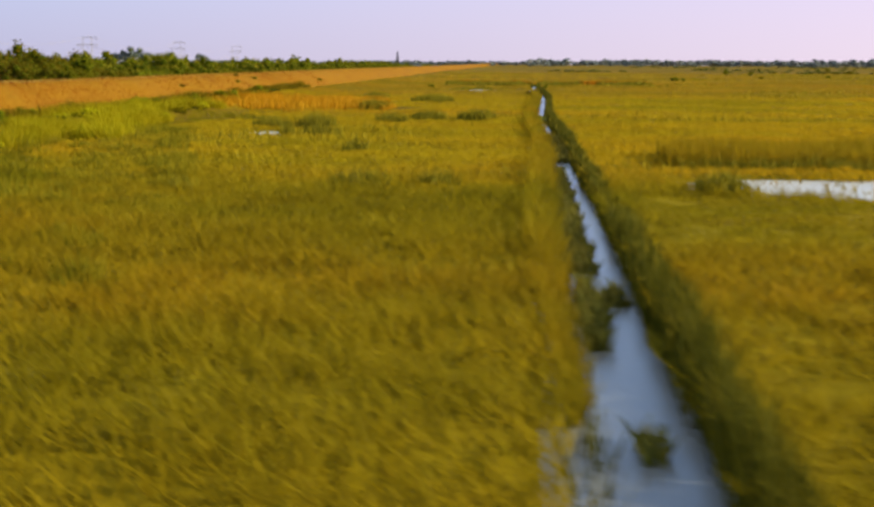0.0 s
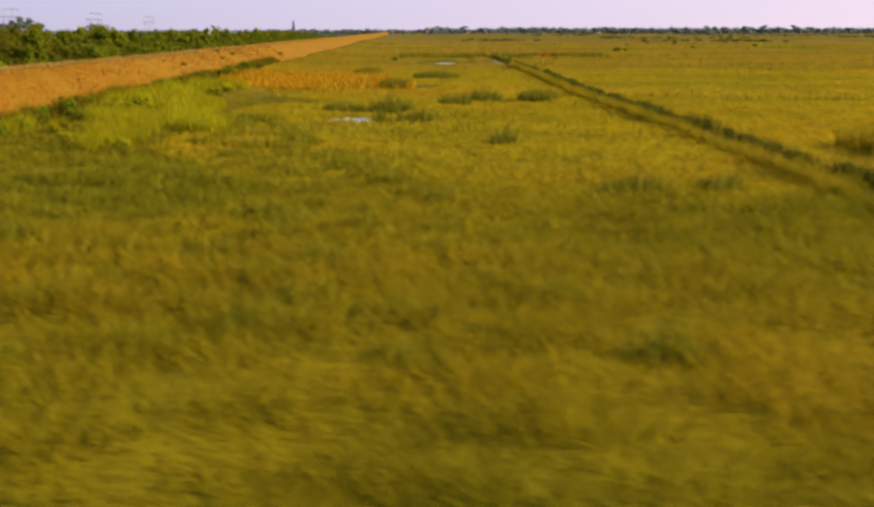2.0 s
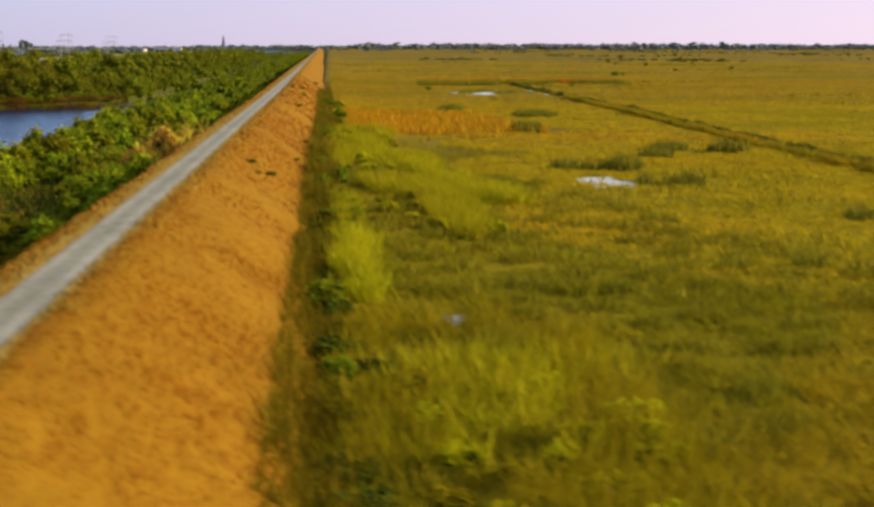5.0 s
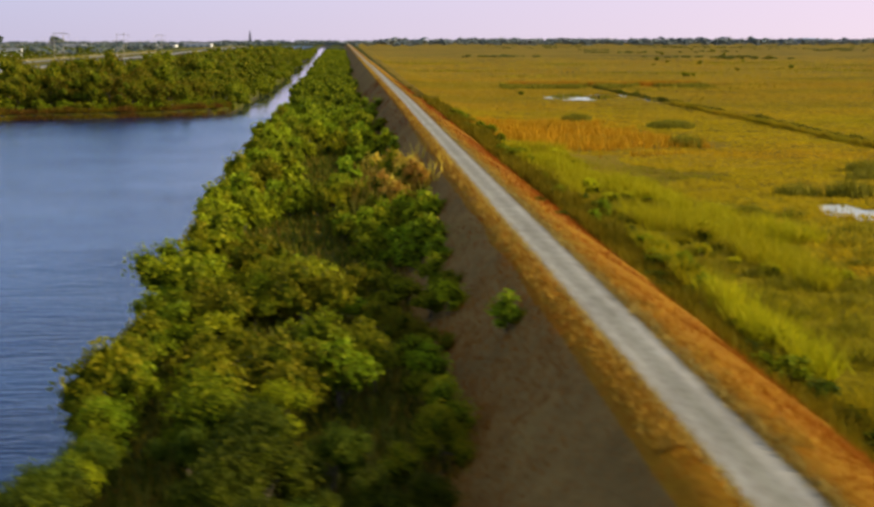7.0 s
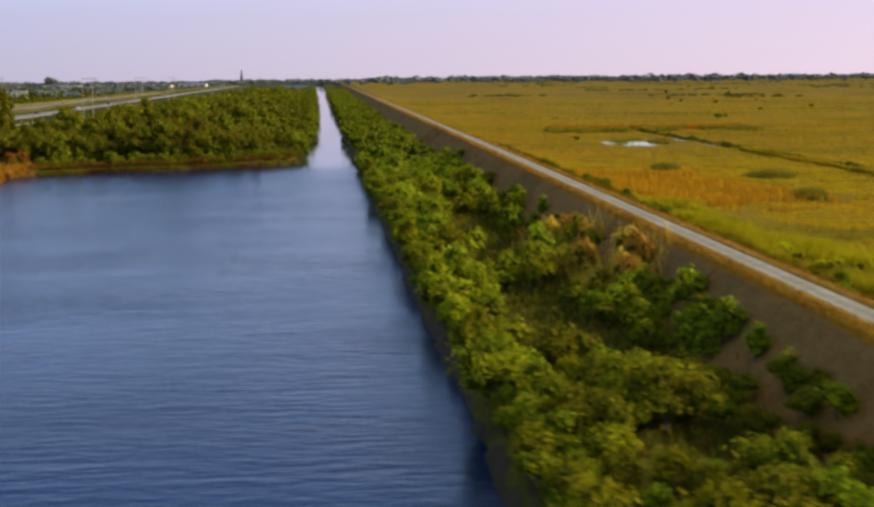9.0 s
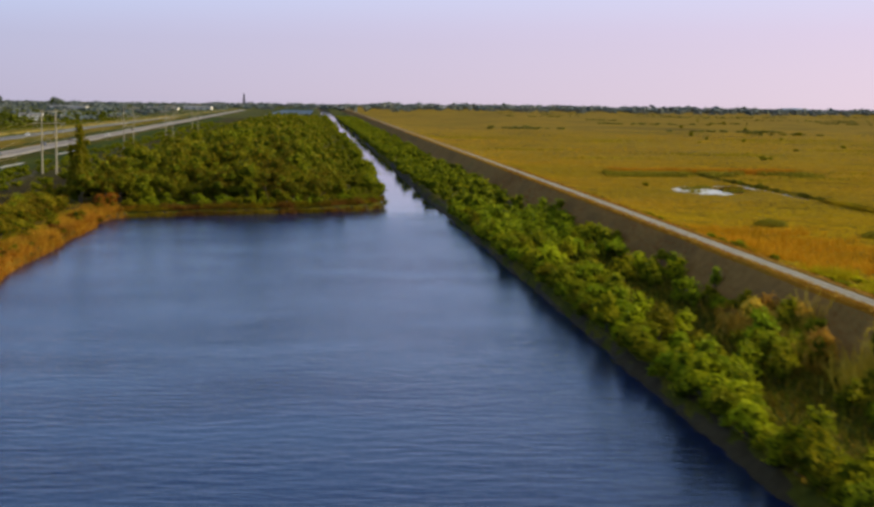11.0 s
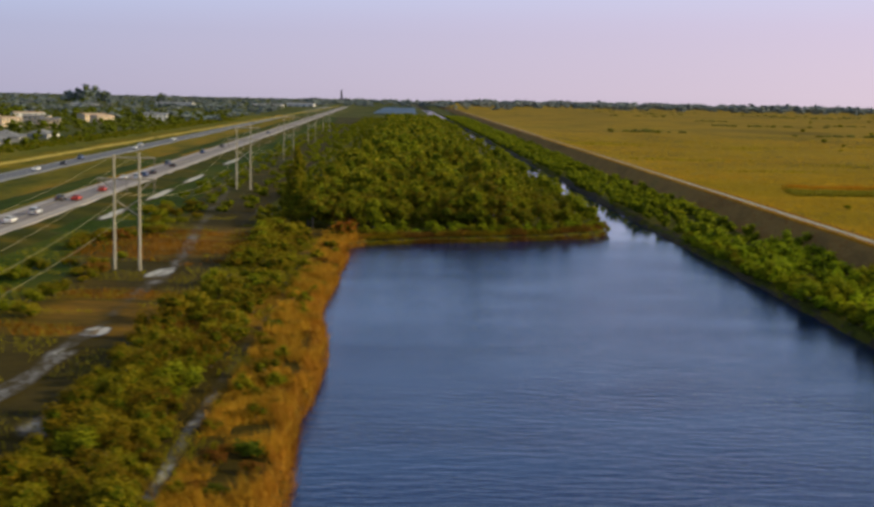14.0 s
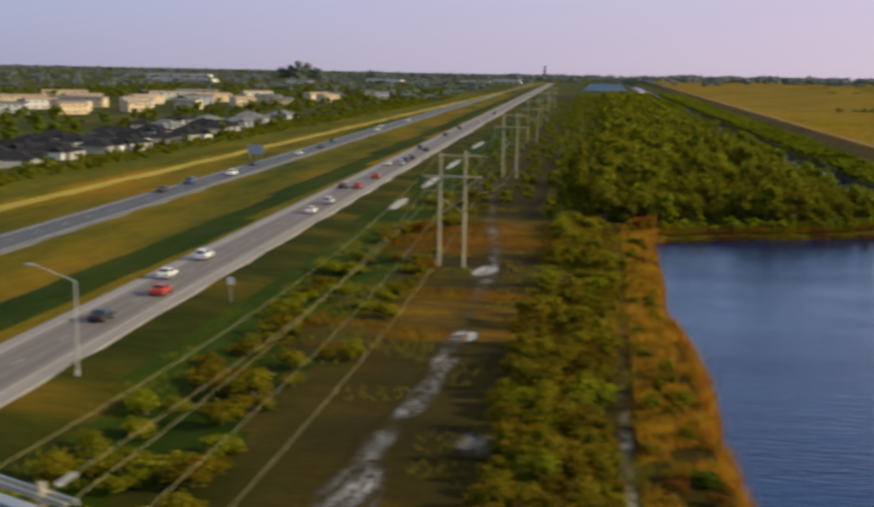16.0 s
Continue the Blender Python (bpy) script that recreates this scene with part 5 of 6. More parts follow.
# shrubs of the west bank and of the power-line clearing
for x, y in poisson(-113.5, -102.3, 88, 296, 1.95, 4000, lambda x, y: x > -113.5 + 2.5 * float(value_noise(y / 15, 7.0, 87)) and float(value_noise(x / 6, y / 9, 88)) > .34, 13)[:260]:
    u = pr.random()
    close = y < 165
    model = pr.choice((fine_b if close else soft_b) if u < .14 else (fine_s if close else soft_s))
    plant("bank_shrub", model, x, y, ground_z(x, y), pr.uniform(1.3, 2.3), pr.uniform(.65, 1.0), pr.uniform(0, 6.28), ("olive" if u < .14 else "yellow-olive") + " shrub on the lake's west bank", "shrub", "west bank shrubs")
for x, y in poisson(-145, -130.5, 96, 350, 2.8, 1200, lambda x, y: float(value_noise(x / 8, y / 14, 89)) > .52, 14)[:85]:
    u = pr.random()
    model = pr.choice(scrub_low) if u < .98 else pr.choice(low_rust)
    plant("clearing_bush", model, x, y, ground_z(x, y), pr.uniform(1.4, 3.0), pr.uniform(.75, 1.1), pr.uniform(0, 6.28), ("olive" if u < .98 else "rust-red") + " shrub below the power line", "shrub", "clearing shrubs")
far_stand("corridor_shrubs", [(x, y, pr.uniform(1.0, 1.9), pr.uniform(.7, 1.0)) for x, y in poisson(-160, -122, 330, 1200, 6, 2500, lambda x, y: power_mid(y) - 15 < x < power_mid(y) + 15 and abs(x - power_mid(y)) > 2, 15)], M["shrub_leaf"], "scattered shrubs along the power-line corridor", 16, 11, .22, "shrub", "shrubs")
# beyond the highway: hedge belt, gardens, far woods to the horizon
far_stand("verge_hedge", [(x, y, pr.uniform(1.1, 2.2), pr.uniform(.6, .95)) for x, y in poisson(-266, -250, 215, 1300, 4.6, 9000, None, 17)], M["olive_leaf"], "hedge belt of low trees beyond the highway", 18, 7, .24, "shrub", "trees")
far_stand("garden_trees", [(x, y, pr.uniform(2.6, 4.5), pr.uniform(.65, .95)) for x, y in poisson(-640, -258, 330, 1500, 15.5, 7000, lambda x, y: not (-300 < x < -264 and y < 700) and not (x < -350 and 640 < y < 940 and float(value_noise(x / 60, y / 60, 90)) < .75), 19)], M["garden_leaf"], "dark green trees among the houses", 20, 4, .32)


def horizon(name, count, y0, y1, x_of, size, label, seed):
    r = random.Random(seed)
    pl = []
    for k in range(count):
        y = y0 + (y1 - y0) * r.random() ** .7
        lo, hi = x_of(y)
        pl.append((r.uniform(lo, hi), y, size * r.uniform(.85, 1.3), r.uniform(.45, .6)))
    return far_stand(name, pl, M["hazed_leaf"], label, seed, 2, .5, "tree", "woods", 0.0)


horizon("far_woods_west", 850, 1150, 4300, lambda y: (-.55 * y, -.045 * y - 190), 7.0, "far woods beyond the suburbs, haze-tinted blue-green", 31)
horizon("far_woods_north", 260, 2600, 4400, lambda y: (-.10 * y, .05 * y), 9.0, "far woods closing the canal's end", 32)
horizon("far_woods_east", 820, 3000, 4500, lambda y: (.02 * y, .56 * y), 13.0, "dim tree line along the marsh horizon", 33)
ir = random.Random(34)
isles = []
for k in range(32):
    cy = ir.uniform(1000, 3000)
    cx, wide = cy * ir.uniform(.10, .48), ir.uniform(20, 80)
    for j in range(ir.randint(10, 18)):
        isles.append((cx + ir.uniform(-wide, wide), cy + ir.uniform(-12, 12), ir.uniform(2.2, 4.2), ir.uniform(.4, .6)))
far_stand("marsh_islands", isles, M["isle_leaf"], "low green tree islands far out in the marsh", 34, 8, .3, "low", "trees", -.4)
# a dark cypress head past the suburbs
hazy = plant_models(2, "tree", M["hazed_leaf"], 40, .16, 340)
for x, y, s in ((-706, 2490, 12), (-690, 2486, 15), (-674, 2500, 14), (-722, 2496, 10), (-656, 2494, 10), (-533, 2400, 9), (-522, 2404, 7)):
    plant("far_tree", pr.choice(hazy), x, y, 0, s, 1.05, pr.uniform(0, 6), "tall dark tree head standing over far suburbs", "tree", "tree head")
# low rust and olive tussocks among the bank reeds
for x, y in poisson(-99.2, -94.2, 88, 292, 1.9, 700, lambda x, y: x < shore_west(np.array(y)) - .4 and float(value_noise(x / 3, y / 6, 91)) > .45, 21)[:60]:
    u = pr.random()
    plant("bank_tussock", pr.choice(low_rust) if u < .7 else pr.choice(low_dark), x, y, ground_z(x, y), pr.uniform(.7, 1.3), pr.uniform(.8, 1.3), pr.uniform(0, 6.28), "rust-brown tussock among lake-bank reeds" if u < .7 else "dark green tussock among lake-bank reeds", "tussock", "bank tussocks")
# grass standing in the shallow ponds
for px, py, a, b in PONDS:
    n = int(a * b * 5)
    x, y = px + a * 1.2 * rng.uniform(-1, 1, n), py + b * 1.2 * rng.uniform(-1, 1, n)
    k = (pond_depth(x, y) > .2) & (value_noise(x / 1.6, y / 2.2, 72) > (.62 if py > 300 else .34))
    blades("pond_grass", x[k], y[k], np.full(k.sum(), WATER + .55), rng.uniform(.3, .9, k.sum()), np.full(k.sum(), .10) * (1 + py / 150), .6, M["marsh_blade"], "thin grass standing in a shallow pond")
# low shrubs that close the front of the spit woods
for x, y in poisson(-92, -40, 280, 324, 2.1, 6000, lambda x, y: lake_end(np.array(x)) + 1.6 < y < lake_end(np.array(x)) + 6, 22)[:90]:
    plant("spit_shrub", pr.choice(shrubs_a + shrubs_b[:2]), x, y, ground_z(x, y), pr.uniform(.8, 1.8), pr.uniform(.8, 1.2), pr.uniform(0, 6.28), "green shrub on the spit's waterfront", "shrub", "spit shrubs")
# mounds of rank olive sedge with wet gaps between them, beside the levee
mx, my, mh = [], [], []
for x, y in poisson(12, 52, 24, 128, 3.6, 3000, lambda x, y: float(value_noise(x / 9, y / 12, 91)) > .34 and x < 54 - .24 * (y - 24), 31)[:190]:
    a, n = pr.uniform(1.1, 2.4), 190
    ang, rad = rng.uniform(0, 2 * np.pi, n), np.sqrt(rng.uniform(0, 1, n))
    mx.append(x + a * rad * np.cos(ang)); my.append(y + .8 * a * rad * np.sin(ang))
    mh.append(pr.uniform(.8, 1.35) * rng.uniform(.6, 1.1, n) * (1.15 - .6 * rad ** 2))
mx, my, mh = (np.concatenate(v) for v in (mx, my, mh))
k = (pond_depth(mx, my) < .2) & (mx > 10.5)
blades("sedge_mounds", mx[k], my[k], height(mx[k], my[k]) - .05, mh[k], np.full(k.sum(), .085), .6, M["mound_blade"], "rounded mounds of olive sedge in the wet marsh")
# dark streaks of sedge across the open marsh
sx, sy, sh, sw = [], [], [], []
for k in range(40):
    cy = 120 + 780 * pr.random() ** 1.5 if k < 25 else 22 + 100 * pr.random()
    cx = 16 + pr.random() * (60 + .3 * cy)
    a, b = pr.uniform(3, 9) * (1 + cy / 260), pr.uniform(1.0, 2.6) * (1 + cy / 300)
    n = int(min(900, a * b * (7 if k < 25 else 5) / (1 + cy / 200)))
    px = cx + a * rng.normal(0, .6, n)
    py = cy + b * rng.normal(0, .5, n) + .15 * (px - cx)
    ok = (pond_depth(px, py) < .2) & (px > 11)
    sx.append(px[ok]); sy.append(py[ok]); sh.append(rng.uniform(.6, 1.15, ok.sum())); sw.append(np.full(ok.sum(), .1 * (1 + cy / 130)))
sx, sy, sh, sw = (np.concatenate(v) for v in (sx, sy, sh, sw))
blades("sedge_streaks", sx, sy, height(sx, sy), sh, sw, .6, M["dull_sedge"], "dark streaks of sedge through the golden marsh")
# bright ferny grass in the wet hollow beside the levee
x, y = scatter(10.5, 25, 86, 190, 20)
k = (x < 25 - (y - 95) * .06) & (value_noise(x / 5, y / 9, 85) > .52)
blades("bright_fern", x[k], y[k], height(x[k], y[k]), rng.uniform(1.1, 1.9, k.sum()), np.full(k.sum(), .10), .8, M["fern"], "bright yellow-green ferns in the wet hollow by the levee", "fern")
x, y = scatter(10.8, 22, 30, 60, 16)
k = value_noise(x / 4, y / 5, 75) > .52
blades("bright_fern", x[k], y[k], height(x[k], y[k]), rng.uniform(1.1, 1.9, k.sum()), np.full(k.sum(), .10), .8, M["fern"], "bright yellow-green ferns in the wet hollow by the levee", "fern")

# the bare, undercut mud bank below the shrub belt
ys = np.arange(-60, 480, .9)
rows = []
for off, z in ((-.75, WATER - .35), (-.35, WATER + .12), (.25, -.62), (.9, -.3), (1.7, -.2)):
    rough_edge = .55 * (value_noise(ys / 1.7, ys * 0 + off * 3, 78) - .5) + .4 * (value_noise(ys / 5, ys * 0, 79) - .5)
    rows.append(np.stack([shore_east(ys) + off + rough_edge, ys, z + .25 * (value_noise(ys / 1.3, ys * 0 + off, 77) - .5) * (off > -.7)], -1))
n = len(ys)
quads = np.array([(r * n + i, r * n + i + 1, (r + 1) * n + i + 1, (r + 1) * n + i) for r in range(4) for i in range(n - 1)])
tagged(new("shore_bank", np_mesh("shore_bank", np.concatenate(rows), [quads], [M["mud"]], None, True)), "bare dark mud bank at the foot of the shrubs", "bank", kind="structure")
# shrubs hanging over the canal's edge
for k in range(150):
    y = 30 + k * 1.8 + pr.uniform(-.6, .6)
    x = float(shore_east(np.array(y))) + pr.uniform(.7, 1.5)
    u = pr.random()
    plant("overhanging_shrub", pr.choice((near_shade if y < 50 else near_a if u < .55 else near_b if u < .9 else near_w) if y < 58 else (shrubs_a if u < .55 else shrubs_b if u < .9 else willows)), x, y, max(ground_z(x, y), WATER - .1), pr.uniform(.8, 1.45), pr.uniform(.8, 1.2), pr.uniform(0, 6.28), ("dark green" if u < .55 or y < 50 else "olive" if u < .9 else "yellow-green") + " shrub overhanging the water's edge", "shrub", "waterside shrubs")
# bushes along the canal's far bank, and olive shrubs among the bank reeds
lean = []
for k in range(230):
    y = 316 + 3.3 * k * (1 + k / 260)
    tall = float(value_noise(y / 17, 6.0, 99)) > .50
    x = float(canal_west(np.array(y))) + (pr.uniform(-1.6, .9) if tall else pr.uniform(-2.0, .2))
    lean.append((x, y, pr.uniform(1.9, 2.9) if tall else pr.uniform(.7, 1.2), pr.uniform(.9, 1.25)))
far_stand("canal_bank_bushes", lean, M["shrub_leaf"], "uneven bushes leaning over the canal bank", 24, 30, .15, "shrub", "shrubs")
for x, y in poisson(-100.2, -95.4, 88, 288, 3.0, 500, lambda x, y: float(value_noise(x / 4, y / 10, 93)) > .46, 23)[:34]:
    u = pr.random()
    plant("reed_shrub", pr.choice(soft_s if u < .5 else soft_b), x, y, ground_z(x, y), pr.uniform(.7, 1.35), pr.uniform(.7, 1.0), pr.uniform(0, 6.28), "olive shrub growing through the bank reeds", "shrub", "reed shrubs")
# the brightest streaks of fern, in the wet line that runs from the levee into the marsh
for y0, y1, x_at, half, n in ((106, 170, lambda v: 12 + .22 * (166 - v), 2.6, 7000), (62, 84, lambda v: 11.6 + 0 * v, 1.3, 1600), (38, 52, lambda v: 17 + 0 * v, 5.0, 1500)):
    y = rng.uniform(y0, y1, n)
    x = x_at(y) + half * rng.normal(0, .55, n)
    k = (value_noise(x / 1.8, y / 3.5, 94) > .42) & (x > 10.2)
    blades("bright_fern", x[k], y[k], height(x[k], y[k]), rng.uniform(1.2, 2.0, k.sum()), np.full(k.sum(), .13), .8, M["fern"], "streak of bright yellow fern in the wet hollow", "fern")
# golden grass leaning over the ditch's west edge
y = 9 + 320 * rng.uniform(0, 1, 17000) ** 1.3
x = ditch_mid(y) - ditch_half(y) - rng.uniform(-.3, 1.1, len(y)) * ease(y, 8, 30)
blades("ditch_grass", x, y, np.maximum(height(x, y), WATER + .45), rng.uniform(.7, 1.5, len(y)) * (.7 + .7 * value_noise(y / 4, x, 96)) * (.72 + .2 * ease(y, 24, 40)), np.full(len(y), .07) * (1 + y / 150), .8, M["marsh_blade"], "golden grass leaning over the ditch edge")
# a thicker stretch of shrubs on the levee's foot
for x, y in poisson(-10.5, -5.2, 76, 112, 2.1, 400, None, 25)[:20]:
    plant("slope_shrub", pr.choice(shrubs_a + fine_b), x, y, slope_z(x, y), pr.uniform(.9, 1.6), pr.uniform(.8, 1.1), pr.uniform(0, 6.28), "green shrub at the foot of the levee slope", "shrub", "slope shrubs")
# single taller crowns that break the wood's skyline
for x, y in poisson(-107, -58, 312, 560, 13, 900, lambda x, y: x > power_mid(y) + 18 and y > lake_end(np.array(x)) + 6 and float(value_noise(x / 20, y / 30, 97)) > .38 and not (x < -96 and y < 352), 26)[:46]:
    u = pr.random()
    plant("broad_tree", pr.choice(trees_a if u < .6 else trees_b), x, y, ground_z(x, y), pr.uniform(3.6, 5.0), pr.uniform(.9, 1.2), pr.uniform(0, 6.28), "broad green tree standing above the spit wood" if u < .6 else "broad olive tree standing above the spit wood", "tree", "tall spit trees")
# the stretch under and behind the flight: the same plants, more simply
marsh_stand(10.2, 96, -60, 8, 12, 0.95, 0.12, "golden sawgrass behind the first ditch reach", "marsh_blade", 0, 16)
x, y = scatter(-7.5, 9, -60, 22, 8)
k = np.abs(x) > 1.15
blades("levee_grass", x[k], y[k], np.interp(x[k], lx, lz) - .05, rng.uniform(.15, .4, k.sum()), np.full(k.sum(), .06), .8, M["levee_blade"], "short dry orange grass on the levee slopes")
far_stand("near_shrub_belt", [(x, y, pr.choice((pr.uniform(.8, 1.4), pr.uniform(1.2, 2.0))), pr.uniform(.8, 1.15)) for x, y in poisson(-22, -6.8, -60, 28, 2.4, 1500, lambda x, y: x > shore_east(np.array(y)) + .2, 27)], M["shrub_leaf"], "dense green shrub belt between canal and levee", 28, 26, .15, "shrub", "shrubs", slope_z)
x, y = scatter(-99.8, -92.2, -60, 70, 9)
k = (x < shore_west(y) + .3) & (value_noise(x / 2.6, y / 4.5, 68) > .38)
blades("bank_reeds", x[k], y[k], np.maximum(height(x[k], y[k]), WATER) - .1, rng.uniform(.6, 1.5, k.sum()), np.full(k.sum(), .15), .7, M["reed"], "thick orange-brown reeds along the lake bank", "reeds")
far_stand("near_bank_shrubs", [(x, y, pr.uniform(1.0, 1.9), pr.uniform(.7, 1.0)) for x, y in poisson(-113.5, -102.3, -60, 88, 2.6, 900, lambda x, y: float(value_noise(x / 6, y / 9, 88)) > .38, 29)], M["olive_leaf"], "olive shrubs along the lake's west bank", 30, 26, .15, "shrub", "shrubs")
# reeds hanging over the lake's west edge
y = rng.uniform(60, 293, 7000)
x = shore_west(y) - rng.uniform(-.7, 1.3, len(y))
blades("bank_reeds", x, y, np.maximum(height(x, y), WATER) - .1, rng.uniform(.7, 1.6, len(y)) * (.5 + .8 * value_noise(x / 2, y / 3, 98)), np.full(len(y), .13), .8, M["reed"], "golden reeds leaning over the lake's edge", "reeds")


# ---- power line ----
POLE_Y = (234, 405, 580, 752, 925)


def arm_places():
    return (-4.4, 0.0, 4.4)


def power_pole(y):
    """A two-legged wooden frame with a crossarm, X braces and hanging insulators."""
    x = float(power_mid(y))
    z = ground_z(x, y)
    root = thing("power_pole", Matrix.Translation((x, y, z)) @ Matrix.Rotation(0, 4, 'Z'), "two-legged weathered wooden power-line frame with crossarm", "power pole", "power line")
    for sx, top in ((-2.0, 18.4), (2.0, 18.8)):
        part("pole", rod(bmesh.new(), (sx, 0, -.4), (sx, 0, top), .24 if y < 500 else .15, .16 if y < 500 else .1, 10), M["pole_wood"], root)
    part("crossarm", box_bm(-4.7, 4.7, -.30, -.16, 14.5, 14.74, bevel=.02), M["pole_wood"], root)
    part("crossarm", box_bm(-4.7, 4.7, .16, .30, 14.5, 14.74, bevel=.02), M["pole_wood"], root)
    part("upper_arm", box_bm(-2.3, 4.5, -.09, .09, 17.9, 18.12, bevel=.02), M["pole_wood"], root)
    part("hanger", rod(bmesh.new(), (4.4, 0, 16.3), (4.4, 0, 17.95), .07, .07, 6), M["glass_ins"], root, "brown hanging insulator rod")
    for a, b in (((-2.0, 0, 8.6), (2.0, 0, 11.4)), ((2.0, 0, 8.6), (-2.0, 0, 11.4))):
        part("cross_brace", rod(bmesh.new(), a, b, .08, .08, 6), M["pole_wood"], root)
    for sx in (-1, 1):
        part("arm_brace", rod(bmesh.new(), (sx * 2.0, 0, 12.7), (sx * 4.0, 0, 14.45), .07, .07, 6), M["pole_wood"], root)
    for sx in arm_places():
        bm = bmesh.new()
        for k in range(7):
            zz = 14.4 - .28 * k
            rod(bm, (sx, 0, zz - .1), (sx, 0, zz), .16, .07, 8)
        rod(bm, (sx, 0, 12.2), (sx, 0, 14.5), .04, .04, 5)
        part("insulator", bm, M["glass_ins"], root, "brown disc insulator string")
    return root


def strand(name, pts, r, label):
    cu = bpy.data.curves.new(name, 'CURVE')
    cu.dimensions, cu.bevel_depth, cu.bevel_resolution = '3D', r, 1
    sp = cu.splines.new('POLY')
    sp.points.add(len(pts) - 1)
    for p, q in zip(sp.points, pts):
        p.co = (*q, 1)
    cu.materials.append(M["wire"])
    return tagged(new(name, cu), label, "power line wire", "power line wires")


def angle_frame(x, y, turn):
    """The shorter frame where the line turns: two legs, double arms, strain insulators and a switch box."""
    root = thing("angle_frame", Matrix.Translation((x, y, ground_z(x, y))) @ Matrix.Rotation(turn, 4, 'Z'), "shorter two-legged wooden frame with double arms where the line turns", "power pole", "power line")
    for sx in (-2.0, 2.0):
        part("pole", rod(bmesh.new(), (sx, 0, -.4), (sx, 0, 15.0), .24, .17, 10), M["pole_wood"], root)
    for oy in (-.3, .22):
        part("crossarm", box_bm(-5.0, 3.9, oy, oy + .12, 14.36, 14.60, bevel=.02), M["steel"], root, "pale steel double arm")
        part("crossarm", box_bm(-4.7, 4.7, oy, oy + .12, 8.7, 8.92, bevel=.02), M["pole_wood"], root)
    for a, b in (((-2.0, 0, 9.6), (2.0, 0, 13.0)), ((2.0, 0, 9.6), (-2.0, 0, 13.0))):
        part("cross_brace", rod(bmesh.new(), a, b, .08, .08, 6), M["pole_wood"], root)
    box = part("switch_box", box_bm(-1.5, 1.2, -.35, .35, 13.1, 13.7, bevel=.05), M["sign_back"], root, "blue-grey metal switch box")
    part("lid", box_bm(-1.55, 1.25, -.4, .4, 13.7, 13.76, bevel=.02), M["steel"], box)
    return root


for y in POLE_Y:
    power_pole(y)
NEAR_FRAME = 76.5
angle_frame(float(power_mid(NEAR_FRAME)), NEAR_FRAME, -.5)
WIRES = ((-4.4, 12.2, 4.6, .017), (0.0, 12.2, 4.7, .017), (4.4, 12.2, 4.6, .017), (-2.0, 18.3, 5.0, .013), (2.0, 18.7, 5.2, .013))
# long spans hang level between equal frames; the span to the angle frame is the upper part of a longer curve
spans = [(20, 234, NEAR_FRAME)] + [(a, b, a) for a, b in zip(POLE_Y, POLE_Y[1:])] + [(-140, 128, -140)]
for y0, y1, start in spans:
    stop = NEAR_FRAME if y0 < 0 else y1
    for off, top, sag, r in WIRES:
        pts = []
        for k in range(25):
            y = start + (stop - start) * k / 24
            s = (y - y0) / (y1 - y0)
            drop = sag * 4 * s * (1 - s)
            if y0 < 0:                          # beyond the angle frame: tied at the same height there
                low = top - sag * 4 * (56.5 / 214) * (1 - 56.5 / 214)
                drop = top - low - 1.5 + 1.5 * ((y - stop + 108) / 108) ** 2 if off else top - low
            pts.append((float(power_mid(y)) + off, y, .1 + top - drop))
        strand("wire", pts, r, "sagging power-line wire between wooden frames")
        if start == NEAR_FRAME:
            a, b = pts[0], pts[1]
            d = Vector(b) - Vector(a)
            string = new("strain_insulator", bpy.data.meshes.new("strain_insulator"))
            bm = bmesh.new()
            for k in range(8):
                p = Vector(a) + d.normalized() * (.3 + .2 * k)
                rod(bm, p, p + d.normalized() * .1, .13, .06, 8)
            rod(bm, a, Vector(a) + d.normalized() * 2.0, .04, .04, 5)
            bm.to_mesh(string.data); bm.free()
            string.data.materials.append(M["sign_white"])
            tagged(string, "pale disc insulator string at a wire's end", "insulator", "strain insulators")


# ---- street lamps and signs ----
def street_lamp(x, y):
    root = thing("street_lamp", Matrix.Translation((x, y, ground_z(x, y))), "pale steel street lamp with one long arm over the highway", "street lamp", "street lamps")
    part("base", rod(bmesh.new(), (0, 0, -.2), (0, 0, .5), .22, .2, 10), M["steel"], root)
    part("pole", rod(bmesh.new(), (0, 0, .4), (0, 0, 9.6), .13, .08, 10), M["steel"], root)
    bm = bmesh.new()
    a = Vector((0, 0, 9.5))
    for k in range(1, 7):
        s = k / 6
        b = Vector((-4.3 * s, 0, 9.5 + 1.5 * s))
        rod(bm, a, b, .06, .055, 7)
        a = b
    part("arm", bm, M["steel"], root)
    head = part("lamp_head", box_bm(-5.1, -4.2, -.17, .17, 10.88, 11.1, bevel=.06), M["steel"], root)
    part("lens", box_bm(-4.95, -4.4, -.13, .13, 10.83, 10.875, bevel=.015), M["headlight"], head, "clear lamp lens")


street_lamp(-155.0, 148.5)


